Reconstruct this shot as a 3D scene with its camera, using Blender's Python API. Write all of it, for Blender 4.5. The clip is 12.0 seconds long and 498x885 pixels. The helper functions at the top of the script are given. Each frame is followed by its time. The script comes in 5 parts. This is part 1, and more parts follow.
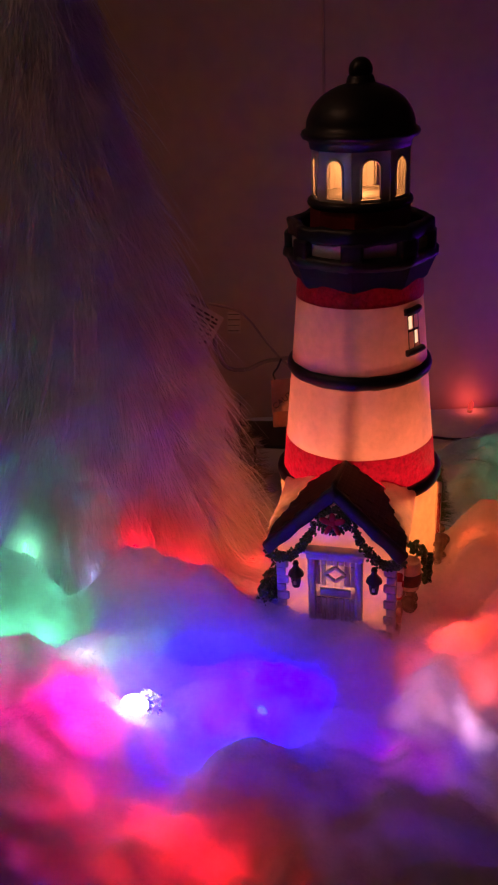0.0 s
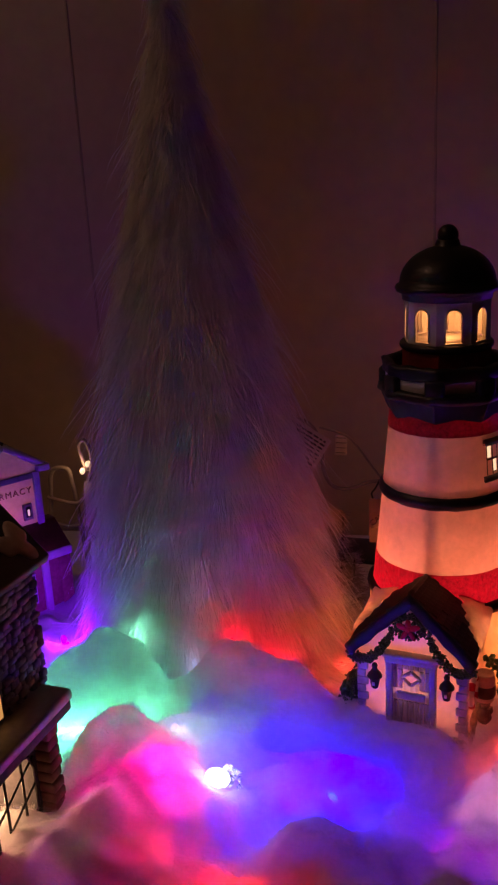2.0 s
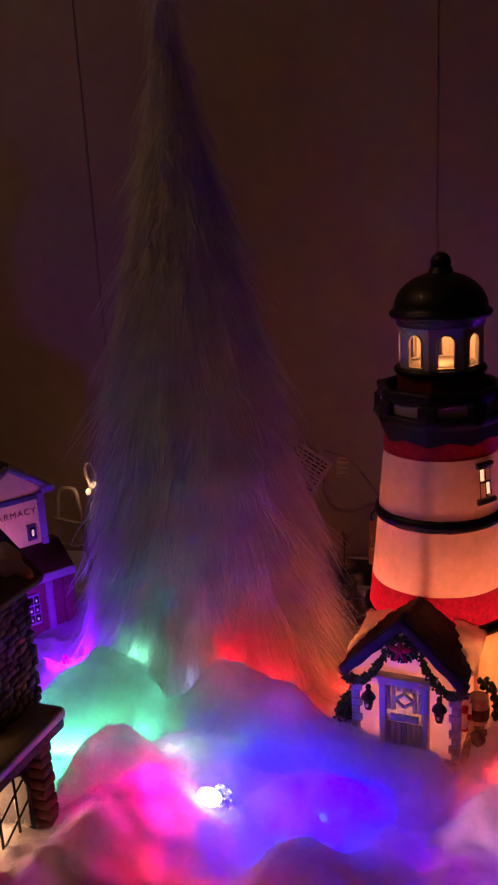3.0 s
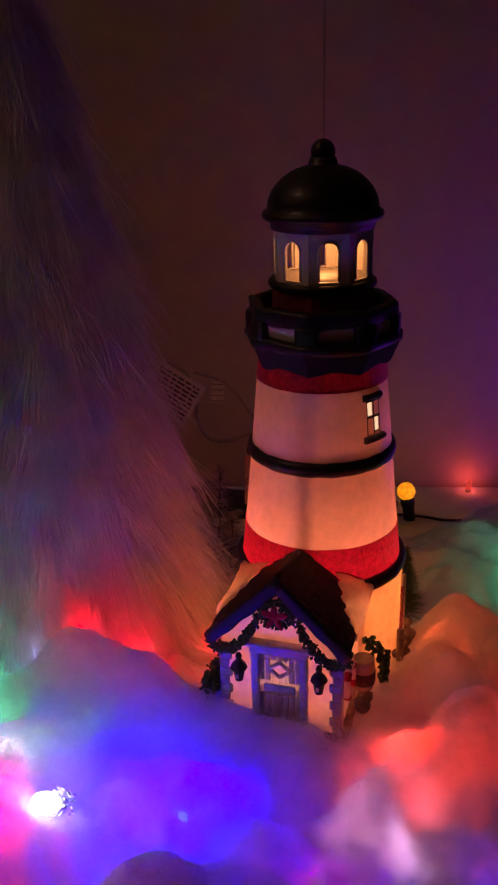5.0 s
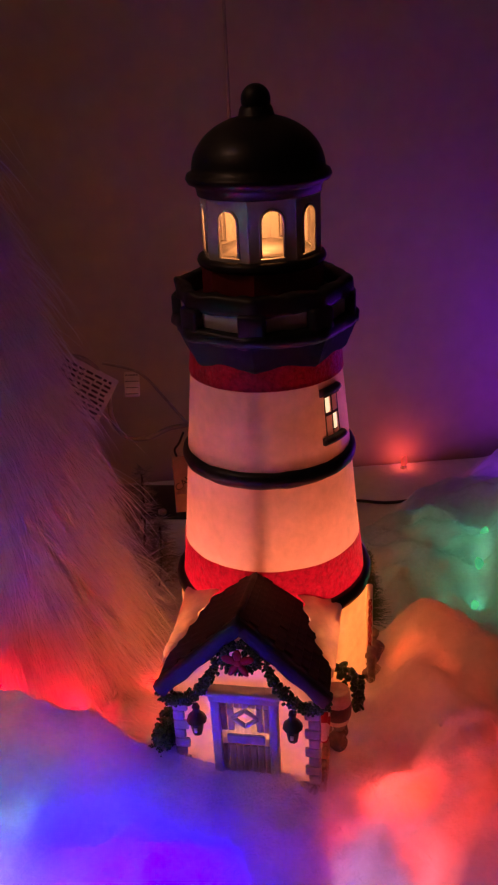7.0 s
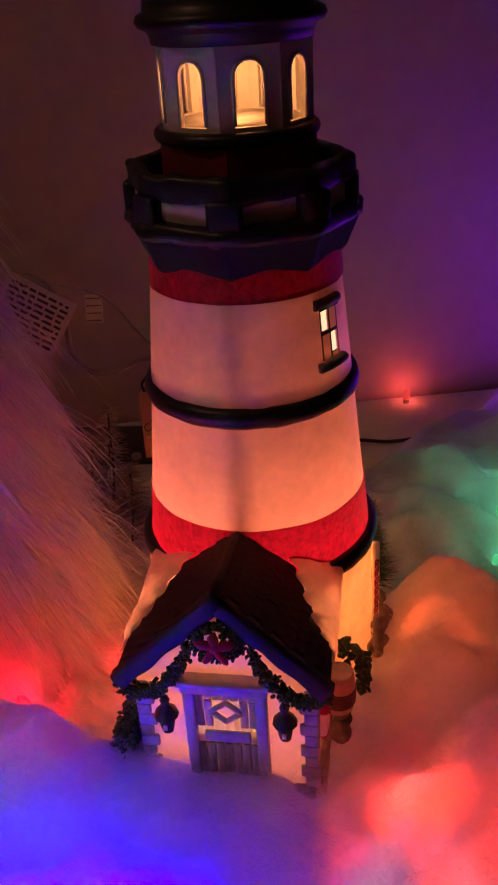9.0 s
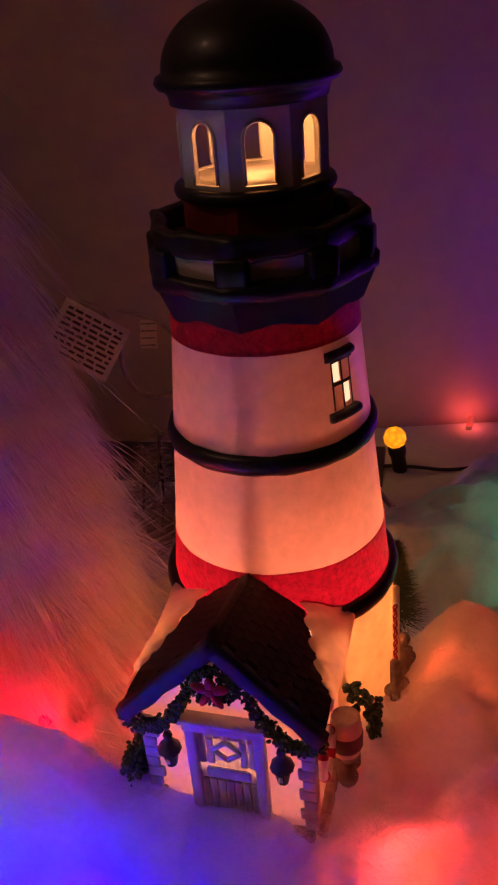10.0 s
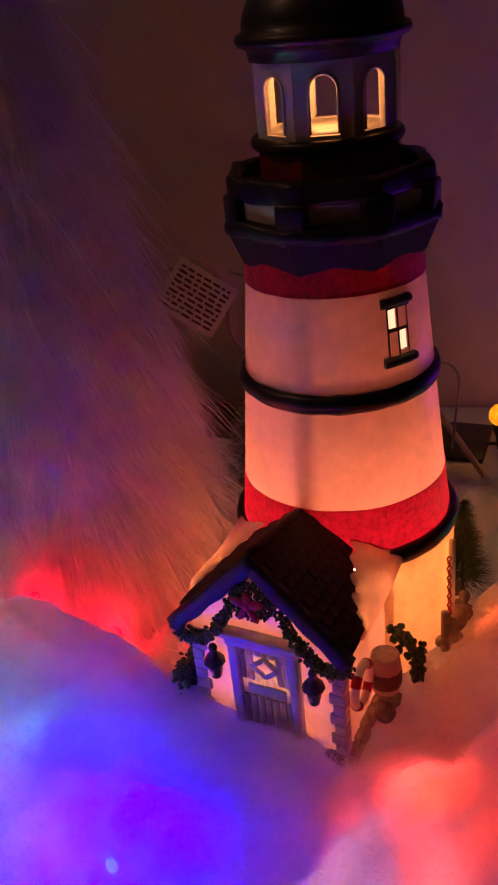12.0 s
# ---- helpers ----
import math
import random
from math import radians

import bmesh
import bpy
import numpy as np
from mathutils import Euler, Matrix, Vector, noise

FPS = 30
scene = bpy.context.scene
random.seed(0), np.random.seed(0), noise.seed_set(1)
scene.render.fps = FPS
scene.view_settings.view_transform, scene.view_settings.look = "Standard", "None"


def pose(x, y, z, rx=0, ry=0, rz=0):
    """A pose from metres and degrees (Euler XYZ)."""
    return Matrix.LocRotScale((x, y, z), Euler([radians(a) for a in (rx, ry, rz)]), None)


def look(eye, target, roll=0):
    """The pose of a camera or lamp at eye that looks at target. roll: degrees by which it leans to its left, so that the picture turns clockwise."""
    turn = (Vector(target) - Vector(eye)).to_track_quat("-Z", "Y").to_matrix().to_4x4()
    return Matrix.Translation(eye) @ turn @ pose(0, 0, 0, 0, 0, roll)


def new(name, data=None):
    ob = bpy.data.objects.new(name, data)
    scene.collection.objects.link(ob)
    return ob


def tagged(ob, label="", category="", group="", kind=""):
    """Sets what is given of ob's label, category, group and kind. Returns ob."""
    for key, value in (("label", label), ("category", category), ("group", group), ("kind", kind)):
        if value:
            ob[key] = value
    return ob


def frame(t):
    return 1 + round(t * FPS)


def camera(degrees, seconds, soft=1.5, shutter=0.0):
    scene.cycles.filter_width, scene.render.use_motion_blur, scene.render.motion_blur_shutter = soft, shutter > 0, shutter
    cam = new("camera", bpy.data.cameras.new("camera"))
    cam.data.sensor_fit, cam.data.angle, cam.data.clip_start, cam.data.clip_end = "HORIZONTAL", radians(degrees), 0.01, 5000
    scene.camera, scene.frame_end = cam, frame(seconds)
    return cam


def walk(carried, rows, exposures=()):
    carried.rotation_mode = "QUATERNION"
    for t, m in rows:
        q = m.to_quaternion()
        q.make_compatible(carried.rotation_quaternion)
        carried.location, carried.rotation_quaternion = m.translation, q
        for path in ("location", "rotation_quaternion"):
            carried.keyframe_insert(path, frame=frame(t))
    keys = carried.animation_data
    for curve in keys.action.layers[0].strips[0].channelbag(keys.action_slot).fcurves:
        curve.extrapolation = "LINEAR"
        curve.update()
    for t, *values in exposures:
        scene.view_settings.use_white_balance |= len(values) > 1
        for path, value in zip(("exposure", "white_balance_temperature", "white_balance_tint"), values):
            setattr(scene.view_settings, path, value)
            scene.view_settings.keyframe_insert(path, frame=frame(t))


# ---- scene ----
cam = camera(31.9, 12.0, soft=2.2)
METRES, EYE, TILT, LEAN, TURN = 0.5, 0.30, -25.2, 2.8, 0.0
ROWS = [
    (0.0, 0.0, 0.0, 0.0, 0.0, 0.0, -0.0),
    (0.5, 0.0105, -0.0475, -0.004, 2.88, 2.14, -1.08),
    (1.0, 0.0231, -0.0749, -0.0117, 5.26, 4.15, -2.01),
    (1.5, 0.0381, -0.1026, -0.0171, 7.23, 5.95, -3.02),
    (2.0, 0.0478, -0.1203, -0.0169, 8.36, 7.69, -3.74),
    (2.5, 0.0601, -0.1257, -0.0155, 9.05, 8.89, -4.06),
    (3.0, 0.0756, -0.1338, -0.014, 9.48, 8.92, -4.11),
    (3.5, 0.1016, -0.1329, -0.0015, 8.73, 7.87, -4.11),
    (5.5, 0.0795, 0.1262, 0.0516, 0.05, 2.23, -1.79),
    (6.0, 0.0355, 0.1987, 0.0642, -2.39, 1.55, -0.58),
    (6.5, 0.0381, 0.2055, 0.0683, -3.56, 1.26, 0.76),
    (7.0, 0.0477, 0.1723, 0.0815, -4.05, 1.04, 1.69),
    (7.5, 0.0573, 0.1753, 0.0662, -4.42, 0.23, 1.98),
    (9.5, 0.0776, 0.3515, 0.083, -4.28, -3.34, 2.89),
    (10.0, 0.1304, 0.3148, 0.1093, 2.01, -2.98, 0.79),
    (10.5, 0.1646, 0.29, 0.1034, 5.33, -3.23, -0.67),
    (11.0, 0.1877, 0.2842, 0.0956, 7.52, -3.7, -1.49),
    (11.5, 0.2146, 0.2891, 0.0892, 9.7, -3.63, -1.82),
    (12.0, 0.2058, 0.28, 0.0724, 12.37, -3.66, -2.85),
]
# strength of the unseen fill light added at the ceiling
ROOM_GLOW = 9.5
WARM, TOWER_WATTS, LANTERN_WATTS, COTTAGE_WATTS = (1.0, 0.54, 0.28), 0.18, 0.024, 0.13
walk(cam, [(t, pose(0, 0, EYE, TILT, LEAN, TURN) @ pose(METRES * x, METRES * y, METRES * z, 90 + pitch, roll, yaw)) for t, x, y, z, yaw, pitch, roll in ROWS], [(0.0, 0.06, 6500, 54), (3.7, -0.02, 6500, 54), (5.3, -0.14, 6500, 54), (6.0, -0.18, 6500, 54), (6.4, 0.20, 6500, 54), (9.5, 0.20, 6500, 54), (12.0, 0.28, 6500, 54)])

# ---- world and large lights ----
world = bpy.data.worlds.new("night_room")
world.use_nodes = True
scene.world = world
world.node_tree.nodes["Background"].inputs[0].default_value = (0.010, 0.006, 0.004, 1)
world.node_tree.nodes["Background"].inputs[1].default_value = 0.3


def point_lamp(name, place, colour, watts, size=0.003):
    data = bpy.data.lights.new(name, "POINT")
    data.energy, data.color, data.shadow_soft_size = watts, colour, size
    ob = new(name, data)
    ob.location = place
    return ob


# ---- materials ----
def material(name):
    m = bpy.data.materials.new(name)
    m.use_nodes = True
    nt = m.node_tree
    return m, nt, nt.nodes["Principled BSDF"]


def noise_node(nt, scale, detail=4.0, rough=0.6, space="Object"):
    tc = nt.nodes.new("ShaderNodeTexCoord")
    n = nt.nodes.new("ShaderNodeTexNoise")
    n.inputs["Scale"].default_value, n.inputs["Detail"].default_value, n.inputs["Roughness"].default_value = scale, detail, rough
    nt.links.new(tc.outputs[space], n.inputs["Vector"])
    return n


def ramp_node(nt, source, stops):
    r = nt.nodes.new("ShaderNodeValToRGB")
    while len(r.color_ramp.elements) < len(stops):
        r.color_ramp.elements.new(0.5)
    for e, (p, c) in zip(r.color_ramp.elements, stops):
        e.position, e.color = p, (*c, 1)
    nt.links.new(source, r.inputs["Fac"])
    return r


def painted(name, dark, light, rough=0.5, scale=300.0, bump=0.3, depth=0.0004, metal=0.0, coat=0.0, scale2=60.0):
    """Paint or glaze in two tones, broken up at two scales, with fine relief."""
    m, nt, b = material(name)
    big, fine = noise_node(nt, scale2), noise_node(nt, scale)
    mix = nt.nodes.new("ShaderNodeMath")
    mix.operation = "MULTIPLY_ADD"
    mix.inputs[1].default_value = 0.5
    half = nt.nodes.new("ShaderNodeMath")
    half.operation = "MULTIPLY"
    half.inputs[1].default_value = 0.5
    nt.links.new(big.outputs["Fac"], half.inputs[0])
    nt.links.new(fine.outputs["Fac"], mix.inputs[0])
    nt.links.new(half.outputs[0], mix.inputs[2])
    r = ramp_node(nt, mix.outputs[0], [(0.35, dark), (0.65, light)])
    nt.links.new(r.outputs["Color"], b.inputs["Base Color"])
    b.inputs["Roughness"].default_value, b.inputs["Metallic"].default_value = rough, metal
    b.inputs["Coat Weight"].default_value = coat
    if bump:
        bp = nt.nodes.new("ShaderNodeBump")
        bp.inputs["Strength"].default_value, bp.inputs["Distance"].default_value = bump, depth
        nt.links.new(fine.outputs["Fac"], bp.inputs["Height"])
        nt.links.new(bp.outputs["Normal"], b.inputs["Normal"])
    return m


def translucent(name, dark, light, through_colour, share, scale=250.0, low=0.72, gloss=0.12, rough=0.35, bump=0.35, depth=0.0004, scale2=60.0, stretch=None):
    """A thin glowing skin: part of the light is thrown back, part passes through."""
    m, nt, b = material(name)
    big, fine = noise_node(nt, scale2), noise_node(nt, scale)
    if stretch:
        for n in (big, fine):
            mp = nt.nodes.new("ShaderNodeMapping")
            mp.inputs["Scale"].default_value = stretch
            nt.links.new(n.inputs["Vector"].links[0].from_socket, mp.inputs["Vector"])
            nt.links.new(mp.outputs["Vector"], n.inputs["Vector"])
    add = nt.nodes.new("ShaderNodeMath")
    add.operation = "ADD"
    nt.links.new(big.outputs["Fac"], add.inputs[0])
    nt.links.new(fine.outputs["Fac"], add.inputs[1])
    half = nt.nodes.new("ShaderNodeMath")
    half.operation = "MULTIPLY"
    half.inputs[1].default_value = 0.5
    nt.links.new(add.outputs[0], half.inputs[0])
    r = ramp_node(nt, half.outputs[0], [(0.35, dark), (0.65, light)])
    t = ramp_node(nt, half.outputs[0], [(0.3, tuple(c * low for c in through_colour)), (0.7, through_colour)])
    bp = nt.nodes.new("ShaderNodeBump")
    bp.inputs["Strength"].default_value, bp.inputs["Distance"].default_value = bump, depth
    nt.links.new(fine.outputs["Fac"], bp.inputs["Height"])
    tr = nt.nodes.new("ShaderNodeBsdfTranslucent")
    mx = nt.nodes.new("ShaderNodeMixShader")
    mx.inputs[0].default_value = share
    out = nt.nodes["Material Output"]
    nt.links.new(r.outputs["Color"], b.inputs["Base Color"])
    nt.links.new(bp.outputs["Normal"], b.inputs["Normal"])
    nt.links.new(t.outputs["Color"], tr.inputs["Color"])
    b.inputs["Roughness"].default_value, b.inputs["Specular IOR Level"].default_value = rough, gloss * 4
    nt.links.new(b.outputs[0], mx.inputs[1])
    nt.links.new(tr.outputs[0], mx.inputs[2])
    nt.links.new(mx.outputs[0], out.inputs["Surface"])
    return m


def glowing(name, colour, strength):
    m, nt, b = material(name)
    b.inputs["Base Color"].default_value = (*colour, 1)
    b.inputs["Emission Color"].default_value = (*colour, 1)
    b.inputs["Emission Strength"].default_value = strength
    return m


PORCELAIN = translucent("glazed_white_porcelain", (0.74, 0.70, 0.66), (0.84, 0.81, 0.78), (0.98, 0.41, 0.27), 0.44, low=0.62, scale=200.0, bump=0.55, depth=0.0007)
BASE_WALL = translucent("rough_white_stucco", (0.70, 0.66, 0.60), (0.84, 0.80, 0.76), (1.0, 0.47, 0.13), 0.30, scale=170.0, low=0.35, bump=0.9, depth=0.0008)
HOUSE_WALL = translucent("house_white_glaze", (0.74, 0.70, 0.68), (0.84, 0.80, 0.78), (1.0, 0.50, 0.32), 0.30)
RED_BAND = translucent("mottled_red_glaze", (0.26, 0.008, 0.016), (0.55, 0.030, 0.045), (0.56, 0.018, 0.036), 0.40, scale=520.0, low=0.22, bump=1.0, depth=0.0010, scale2=280.0)
DARK_RED = painted("dull_dark_red_paint", (0.20, 0.016, 0.014), (0.34, 0.035, 0.03), 0.5)
BLACK = painted("glossy_black_glaze", (0.010, 0.011, 0.014), (0.022, 0.023, 0.028), 0.42, bump=0.2, coat=0.06)
BLUE_BLACK = painted("blue_black_glaze", (0.006, 0.010, 0.015), (0.014, 0.022, 0.030), 0.85, bump=0.6)
PANEL_WHITE = painted("ivory_glaze", (0.72, 0.68, 0.66), (0.84, 0.80, 0.78), 0.4)
LANTERN_WHITE = painted("white_lantern_glaze", (0.70, 0.67, 0.66), (0.82, 0.80, 0.79), 0.3, bump=0.15)
ROOF_BROWN = painted("dark_brown_roof_paint", (0.014, 0.006, 0.005), (0.036, 0.015, 0.012), 0.7, bump=0.8)
FASCIA = painted("navy_eave_paint", (0.006, 0.006, 0.014), (0.014, 0.015, 0.034), 0.65)
ROOF_SNOW = translucent("glazed_roof_snow", (0.72, 0.70, 0.68), (0.86, 0.84, 0.82), (1.0, 0.50, 0.22), 0.42)
QUOIN = painted("grey_blue_quoin_paint", (0.34, 0.33, 0.38), (0.52, 0.50, 0.56), 0.5)
DOOR_FRAME = painted("lavender_grey_paint", (0.42, 0.40, 0.44), (0.58, 0.56, 0.60), 0.45)
DOOR_WOOD = translucent("cream_planks", (0.05, 0.04, 0.025), (0.90, 0.82, 0.52), (0.85, 0.66, 0.34), 0.32, scale=460.0, bump=0.8, stretch=(1.0, 1.0, 0.10))
DOOR_PLANK = translucent("weathered_grey_planks", (0.10, 0.085, 0.07), (0.88, 0.82, 0.66), (0.85, 0.66, 0.34), 0.30, scale=420.0, bump=0.9, scale2=160.0, stretch=(1.0, 1.0, 0.09))
GREEN = painted("dark_green_leaf_paint", (0.014, 0.045, 0.018), (0.06, 0.14, 0.055), 0.4, scale=800.0, bump=0.6)
BOW_RED = painted("red_bow_paint", (0.26, 0.006, 0.012), (0.48, 0.014, 0.030), 0.6)
STONE = painted("brown_grey_stone", (0.14, 0.11, 0.10), (0.34, 0.29, 0.27), 0.7, bump=0.8)
BARREL = painted("tan_barrel_paint", (0.36, 0.26, 0.19), (0.58, 0.44, 0.34), 0.5)
BARREL_DARK = painted("dark_barrel_band", (0.045, 0.016, 0.014), (0.10, 0.04, 0.035), 0.5)
WHITE_PAINT = painted("white_paint", (0.70, 0.68, 0.66), (0.82, 0.80, 0.78), 0.4)
TABLE_WOOD = painted("red_brown_varnished_wood", (0.13, 0.036, 0.014), (0.25, 0.076, 0.027), 0.60, scale=40.0, scale2=9.0, bump=0.12)
TABLE_WOOD.node_tree.nodes["Principled BSDF"].inputs["Specular IOR Level"].default_value = 0.08
WALL_PAINT = painted("tan_wall_panel", (0.58, 0.47, 0.33), (0.68, 0.56, 0.40), 0.6, scale=60.0, scale2=6.0, bump=0.15)
SEAM_DARK = painted("dark_seam", (0.46, 0.37, 0.26), (0.53, 0.43, 0.30), 0.8)
PLAIN_WALL = painted("plain_room_paint", (0.44, 0.36, 0.27), (0.52, 0.43, 0.33), 0.8, scale=30.0, scale2=3.0, bump=0.1)
FLOOR = painted("brown_floor", (0.10, 0.06, 0.04), (0.18, 0.11, 0.07), 0.5, scale=20.0, scale2=3.0)
COTTON = translucent("white_cotton_batting", (0.80, 0.80, 0.80), (0.85, 0.85, 0.85), (0.90, 0.90, 0.90), 0.5, scale=330.0, low=0.84, gloss=0.0, rough=0.9, bump=0.7, depth=0.0012, scale2=120.0)
LIGHT_STOP = painted("grey_light_stop", (0.50, 0.50, 0.50), (0.62, 0.62, 0.62), 0.9, scale=300.0, scale2=60.0)
FUR = translucent("white_faux_fur", (0.88, 0.87, 0.87), (0.96, 0.95, 0.95), (0.96, 0.95, 0.95), 0.45, scale=80.0, gloss=0.10, rough=0.45, bump=0.0)
FUR_CORE = painted("fur_backing", (0.76, 0.74, 0.74), (0.88, 0.86, 0.86), 0.9, scale=200.0)
CORD_WHITE = painted("ivory_cord", (0.30, 0.24, 0.20), (0.42, 0.35, 0.29), 0.45, bump=0.0)
CORD_BLACK = painted("black_cord", (0.008, 0.008, 0.008), (0.02, 0.02, 0.02), 0.4, bump=0.0)
PAPER = painted("pale_tag_paper", (0.58, 0.51, 0.46), (0.74, 0.67, 0.61), 0.7)
INK = painted("dark_ink", (0.05, 0.035, 0.035), (0.12, 0.09, 0.08), 0.7, bump=0.0)
BRICK = painted("red_brown_brick", (0.16, 0.06, 0.05), (0.30, 0.13, 0.10), 0.7, bump=0.7)
COTTAGE_STONE = painted("dark_fieldstone", (0.09, 0.08, 0.09), (0.24, 0.21, 0.22), 0.6, bump=0.8)
MORTAR = painted("dark_mortar", (0.05, 0.045, 0.05), (0.10, 0.09, 0.10), 0.8)
IRON = painted("black_iron_lattice", (0.006, 0.006, 0.006), (0.02, 0.02, 0.02), 0.4, bump=0.1)
WINDOW_GLOW = translucent("lit_window_paper", (0.80, 0.74, 0.60), (0.86, 0.80, 0.66), (1.0, 0.72, 0.34), 0.7, bump=0.0)


# ---- shape helpers ----
def part(name, bm, mat, parent, label="", smooth=True, at=None):
    me = bpy.data.meshes.new(name)
    if smooth:
        for f in bm.faces:
            f.smooth = True
    bm.to_mesh(me)
    bm.free()
    me.materials.append(mat)
    ob = new(name, me)
    if parent is not None:
        ob.parent = parent
    if at is not None:
        ob.matrix_basis = at
    if label:
        ob["label"] = label
    return ob


def thing(name, label, category, at=Matrix.Identity(4), group="", kind=""):
    e = new(name)
    e.empty_display_size = 0.01
    e.matrix_basis = at
    return tagged(e, label, category, group, kind)


def block(x0, x1, y0, y1, z0, z1, bevel=0.0, bm=None, seg=2):
    own = bmesh.new()
    bmesh.ops.create_cube(own, size=1.0, matrix=Matrix.Translation(((x0 + x1) / 2, (y0 + y1) / 2, (z0 + z1) / 2)) @ Matrix.Diagonal((x1 - x0, y1 - y0, z1 - z0, 1)))
    if bevel:
        bmesh.ops.bevel(own, geom=own.edges[:], offset=bevel, segments=seg, affect="EDGES", profile=0.5)
    if bm is None:
        return own
    join(bm, own)
    return bm


def join(bm, other):
    me = bpy.data.meshes.new("tmp")
    other.to_mesh(me)
    other.free()
    bm.from_mesh(me)
    bpy.data.meshes.remove(me)


def lathe(profile, segments=96, a0=0.0, a1=360.0, skip=None, phase=0.0, wobble=0.0):
    """Turns a profile of (radius, height) round z. Angles are from -y towards +x."""
    bm = bmesh.new()
    full = abs(a1 - a0) >= 359.9
    n = segments if full else segments + 1
    rings = []
    for k, (r, z) in enumerate(profile):
        ring = []
        for i in range(n):
            a = radians(a0 + phase + (a1 - a0) * i / segments)
            rr = r * (1 + wobble * noise.noise((math.sin(a) * 4, math.cos(a) * 4, z * 60)))
            ring.append(bm.verts.new((rr * math.sin(a), -rr * math.cos(a), z)))
        rings.append(ring)
    for k in range(len(rings) - 1):
        for i in range(segments):
            j = (i + 1) % n
            mid = a0 + phase + (a1 - a0) * (i + 0.5) / segments
            zz = (profile[k][1] + profile[k + 1][1]) / 2
            if skip and skip(mid, zz):
                continue
            bm.faces.new((rings[k][i], rings[k][j], rings[k + 1][j], rings[k + 1][i]))
    return bm


def ring_tube(radius, tube, z, a0=0.0, a1=360.0, segments=72, sides=10, squash=1.0, wobble=0.0):
    full = abs(a1 - a0) >= 359.9
    bm = bmesh.new()
    n = segments if full else segments + 1
    rows = []
    for i in range(n):
        a = radians(a0 + (a1 - a0) * i / segments)
        w = tube * (1 + wobble * noise.noise((math.sin(a) * 6, math.cos(a) * 6, z * 40)))
        row = []
        for s in range(sides):
            q = 2 * math.pi * s / sides
            rr = radius + w * math.cos(q)
            row.append(bm.verts.new((rr * math.sin(a), -rr * math.cos(a), z + squash * w * math.sin(q))))
        rows.append(row)
    for i in range(segments):
        j = (i + 1) % n
        for s in range(sides):
            t = (s + 1) % sides
            bm.faces.new((rows[i][s], rows[j][s], rows[j][t], rows[i][t]))
    if not full:
        bm.faces.new(rows[0])
        bm.faces.new(list(reversed(rows[-1])))
    return bm


def tube_along(points, radius, sides=8, taper=None, smooth_steps=0):
    """A round tube through points (Catmull-Rom when smooth_steps > 0)."""
    pts = [Vector(p) for p in points]
    if smooth_steps:
        fine = []
        for i in range(len(pts) - 1):
            p0, p1, p2, p3 = pts[max(i - 1, 0)], pts[i], pts[i + 1], pts[min(i + 2, len(pts) - 1)]
            for s in range(smooth_steps):
                t = s / smooth_steps
                fine.append(0.5 * ((2 * p1) + (p2 - p0) * t + (2 * p0 - 5 * p1 + 4 * p2 - p3) * t * t + (3 * p1 - p0 - 3 * p2 + p3) * t ** 3))
        pts = fine + [pts[-1]]
    bm = bmesh.new()
    rows = []
    side = None
    for i, p in enumerate(pts):
        d = (pts[min(i + 1, len(pts) - 1)] - pts[max(i - 1, 0)]).normalized()
        if side is None:
            side = d.orthogonal().normalized()
        side = (side - d * side.dot(d)).normalized()
        up = d.cross(side)
        r = radius * (taper(i / (len(pts) - 1)) if taper else 1)
        rows.append([bm.verts.new(p + r * (math.cos(2 * math.pi * s / sides) * side + math.sin(2 * math.pi * s / sides) * up)) for s in range(sides)])
    for a, b in zip(rows, rows[1:]):
        for s in range(sides):
            t = (s + 1) % sides
            bm.faces.new((a[s], a[t], b[t], b[s]))
    bm.faces.new(list(reversed(rows[0])))
    bm.faces.new(rows[-1])
    return bm


def prism(outline, d0, d1, axis="y", bevel=0.0):
    """A flat outline given thickness. axis y: outline in (x, z); axis z: in (x, y); axis x: in (y, z)."""
    def place(p, d):
        return {"y": (p[0], d, p[1]), "z": (p[0], p[1], d), "x": (d, p[0], p[1])}[axis]
    bm = bmesh.new()
    a = [bm.verts.new(place(p, d0)) for p in outline]
    b = [bm.verts.new(place(p, d1)) for p in outline]
    bm.faces.new(a)
    bm.faces.new(list(reversed(b)))
    for i in range(len(a)):
        j = (i + 1) % len(a)
        bm.faces.new((a[j], a[i], b[i], b[j]))
    bmesh.ops.recalc_face_normals(bm, faces=bm.faces[:])
    if bevel:
        bmesh.ops.bevel(bm, geom=bm.edges[:], offset=bevel, segments=2, affect="EDGES", profile=0.5)
    return bm


def clump(centres, size, rng, per=1, stretch=(1, 1, 1), sub=1, spread=0.0):
    """Small knobbly leaf lumps at the centres, one mesh."""
    bm = bmesh.new()
    for c in centres:
        for _ in range(per):
            s = size * rng.uniform(0.7, 1.3)
            m = Matrix.Translation(Vector(c) + Vector([rng.uniform(-1, 1) * (spread or size * 0.5) for _ in range(3)])) @ Euler([rng.uniform(0, 6) for _ in range(3)]).to_matrix().to_4x4() @ Matrix.Diagonal((s * stretch[0], s * stretch[1] * rng.uniform(0.5, 1), s * stretch[2] * rng.uniform(0.5, 1), 1))
            bmesh.ops.create_icosphere(bm, subdivisions=sub, radius=1.0, matrix=m)
    return bm


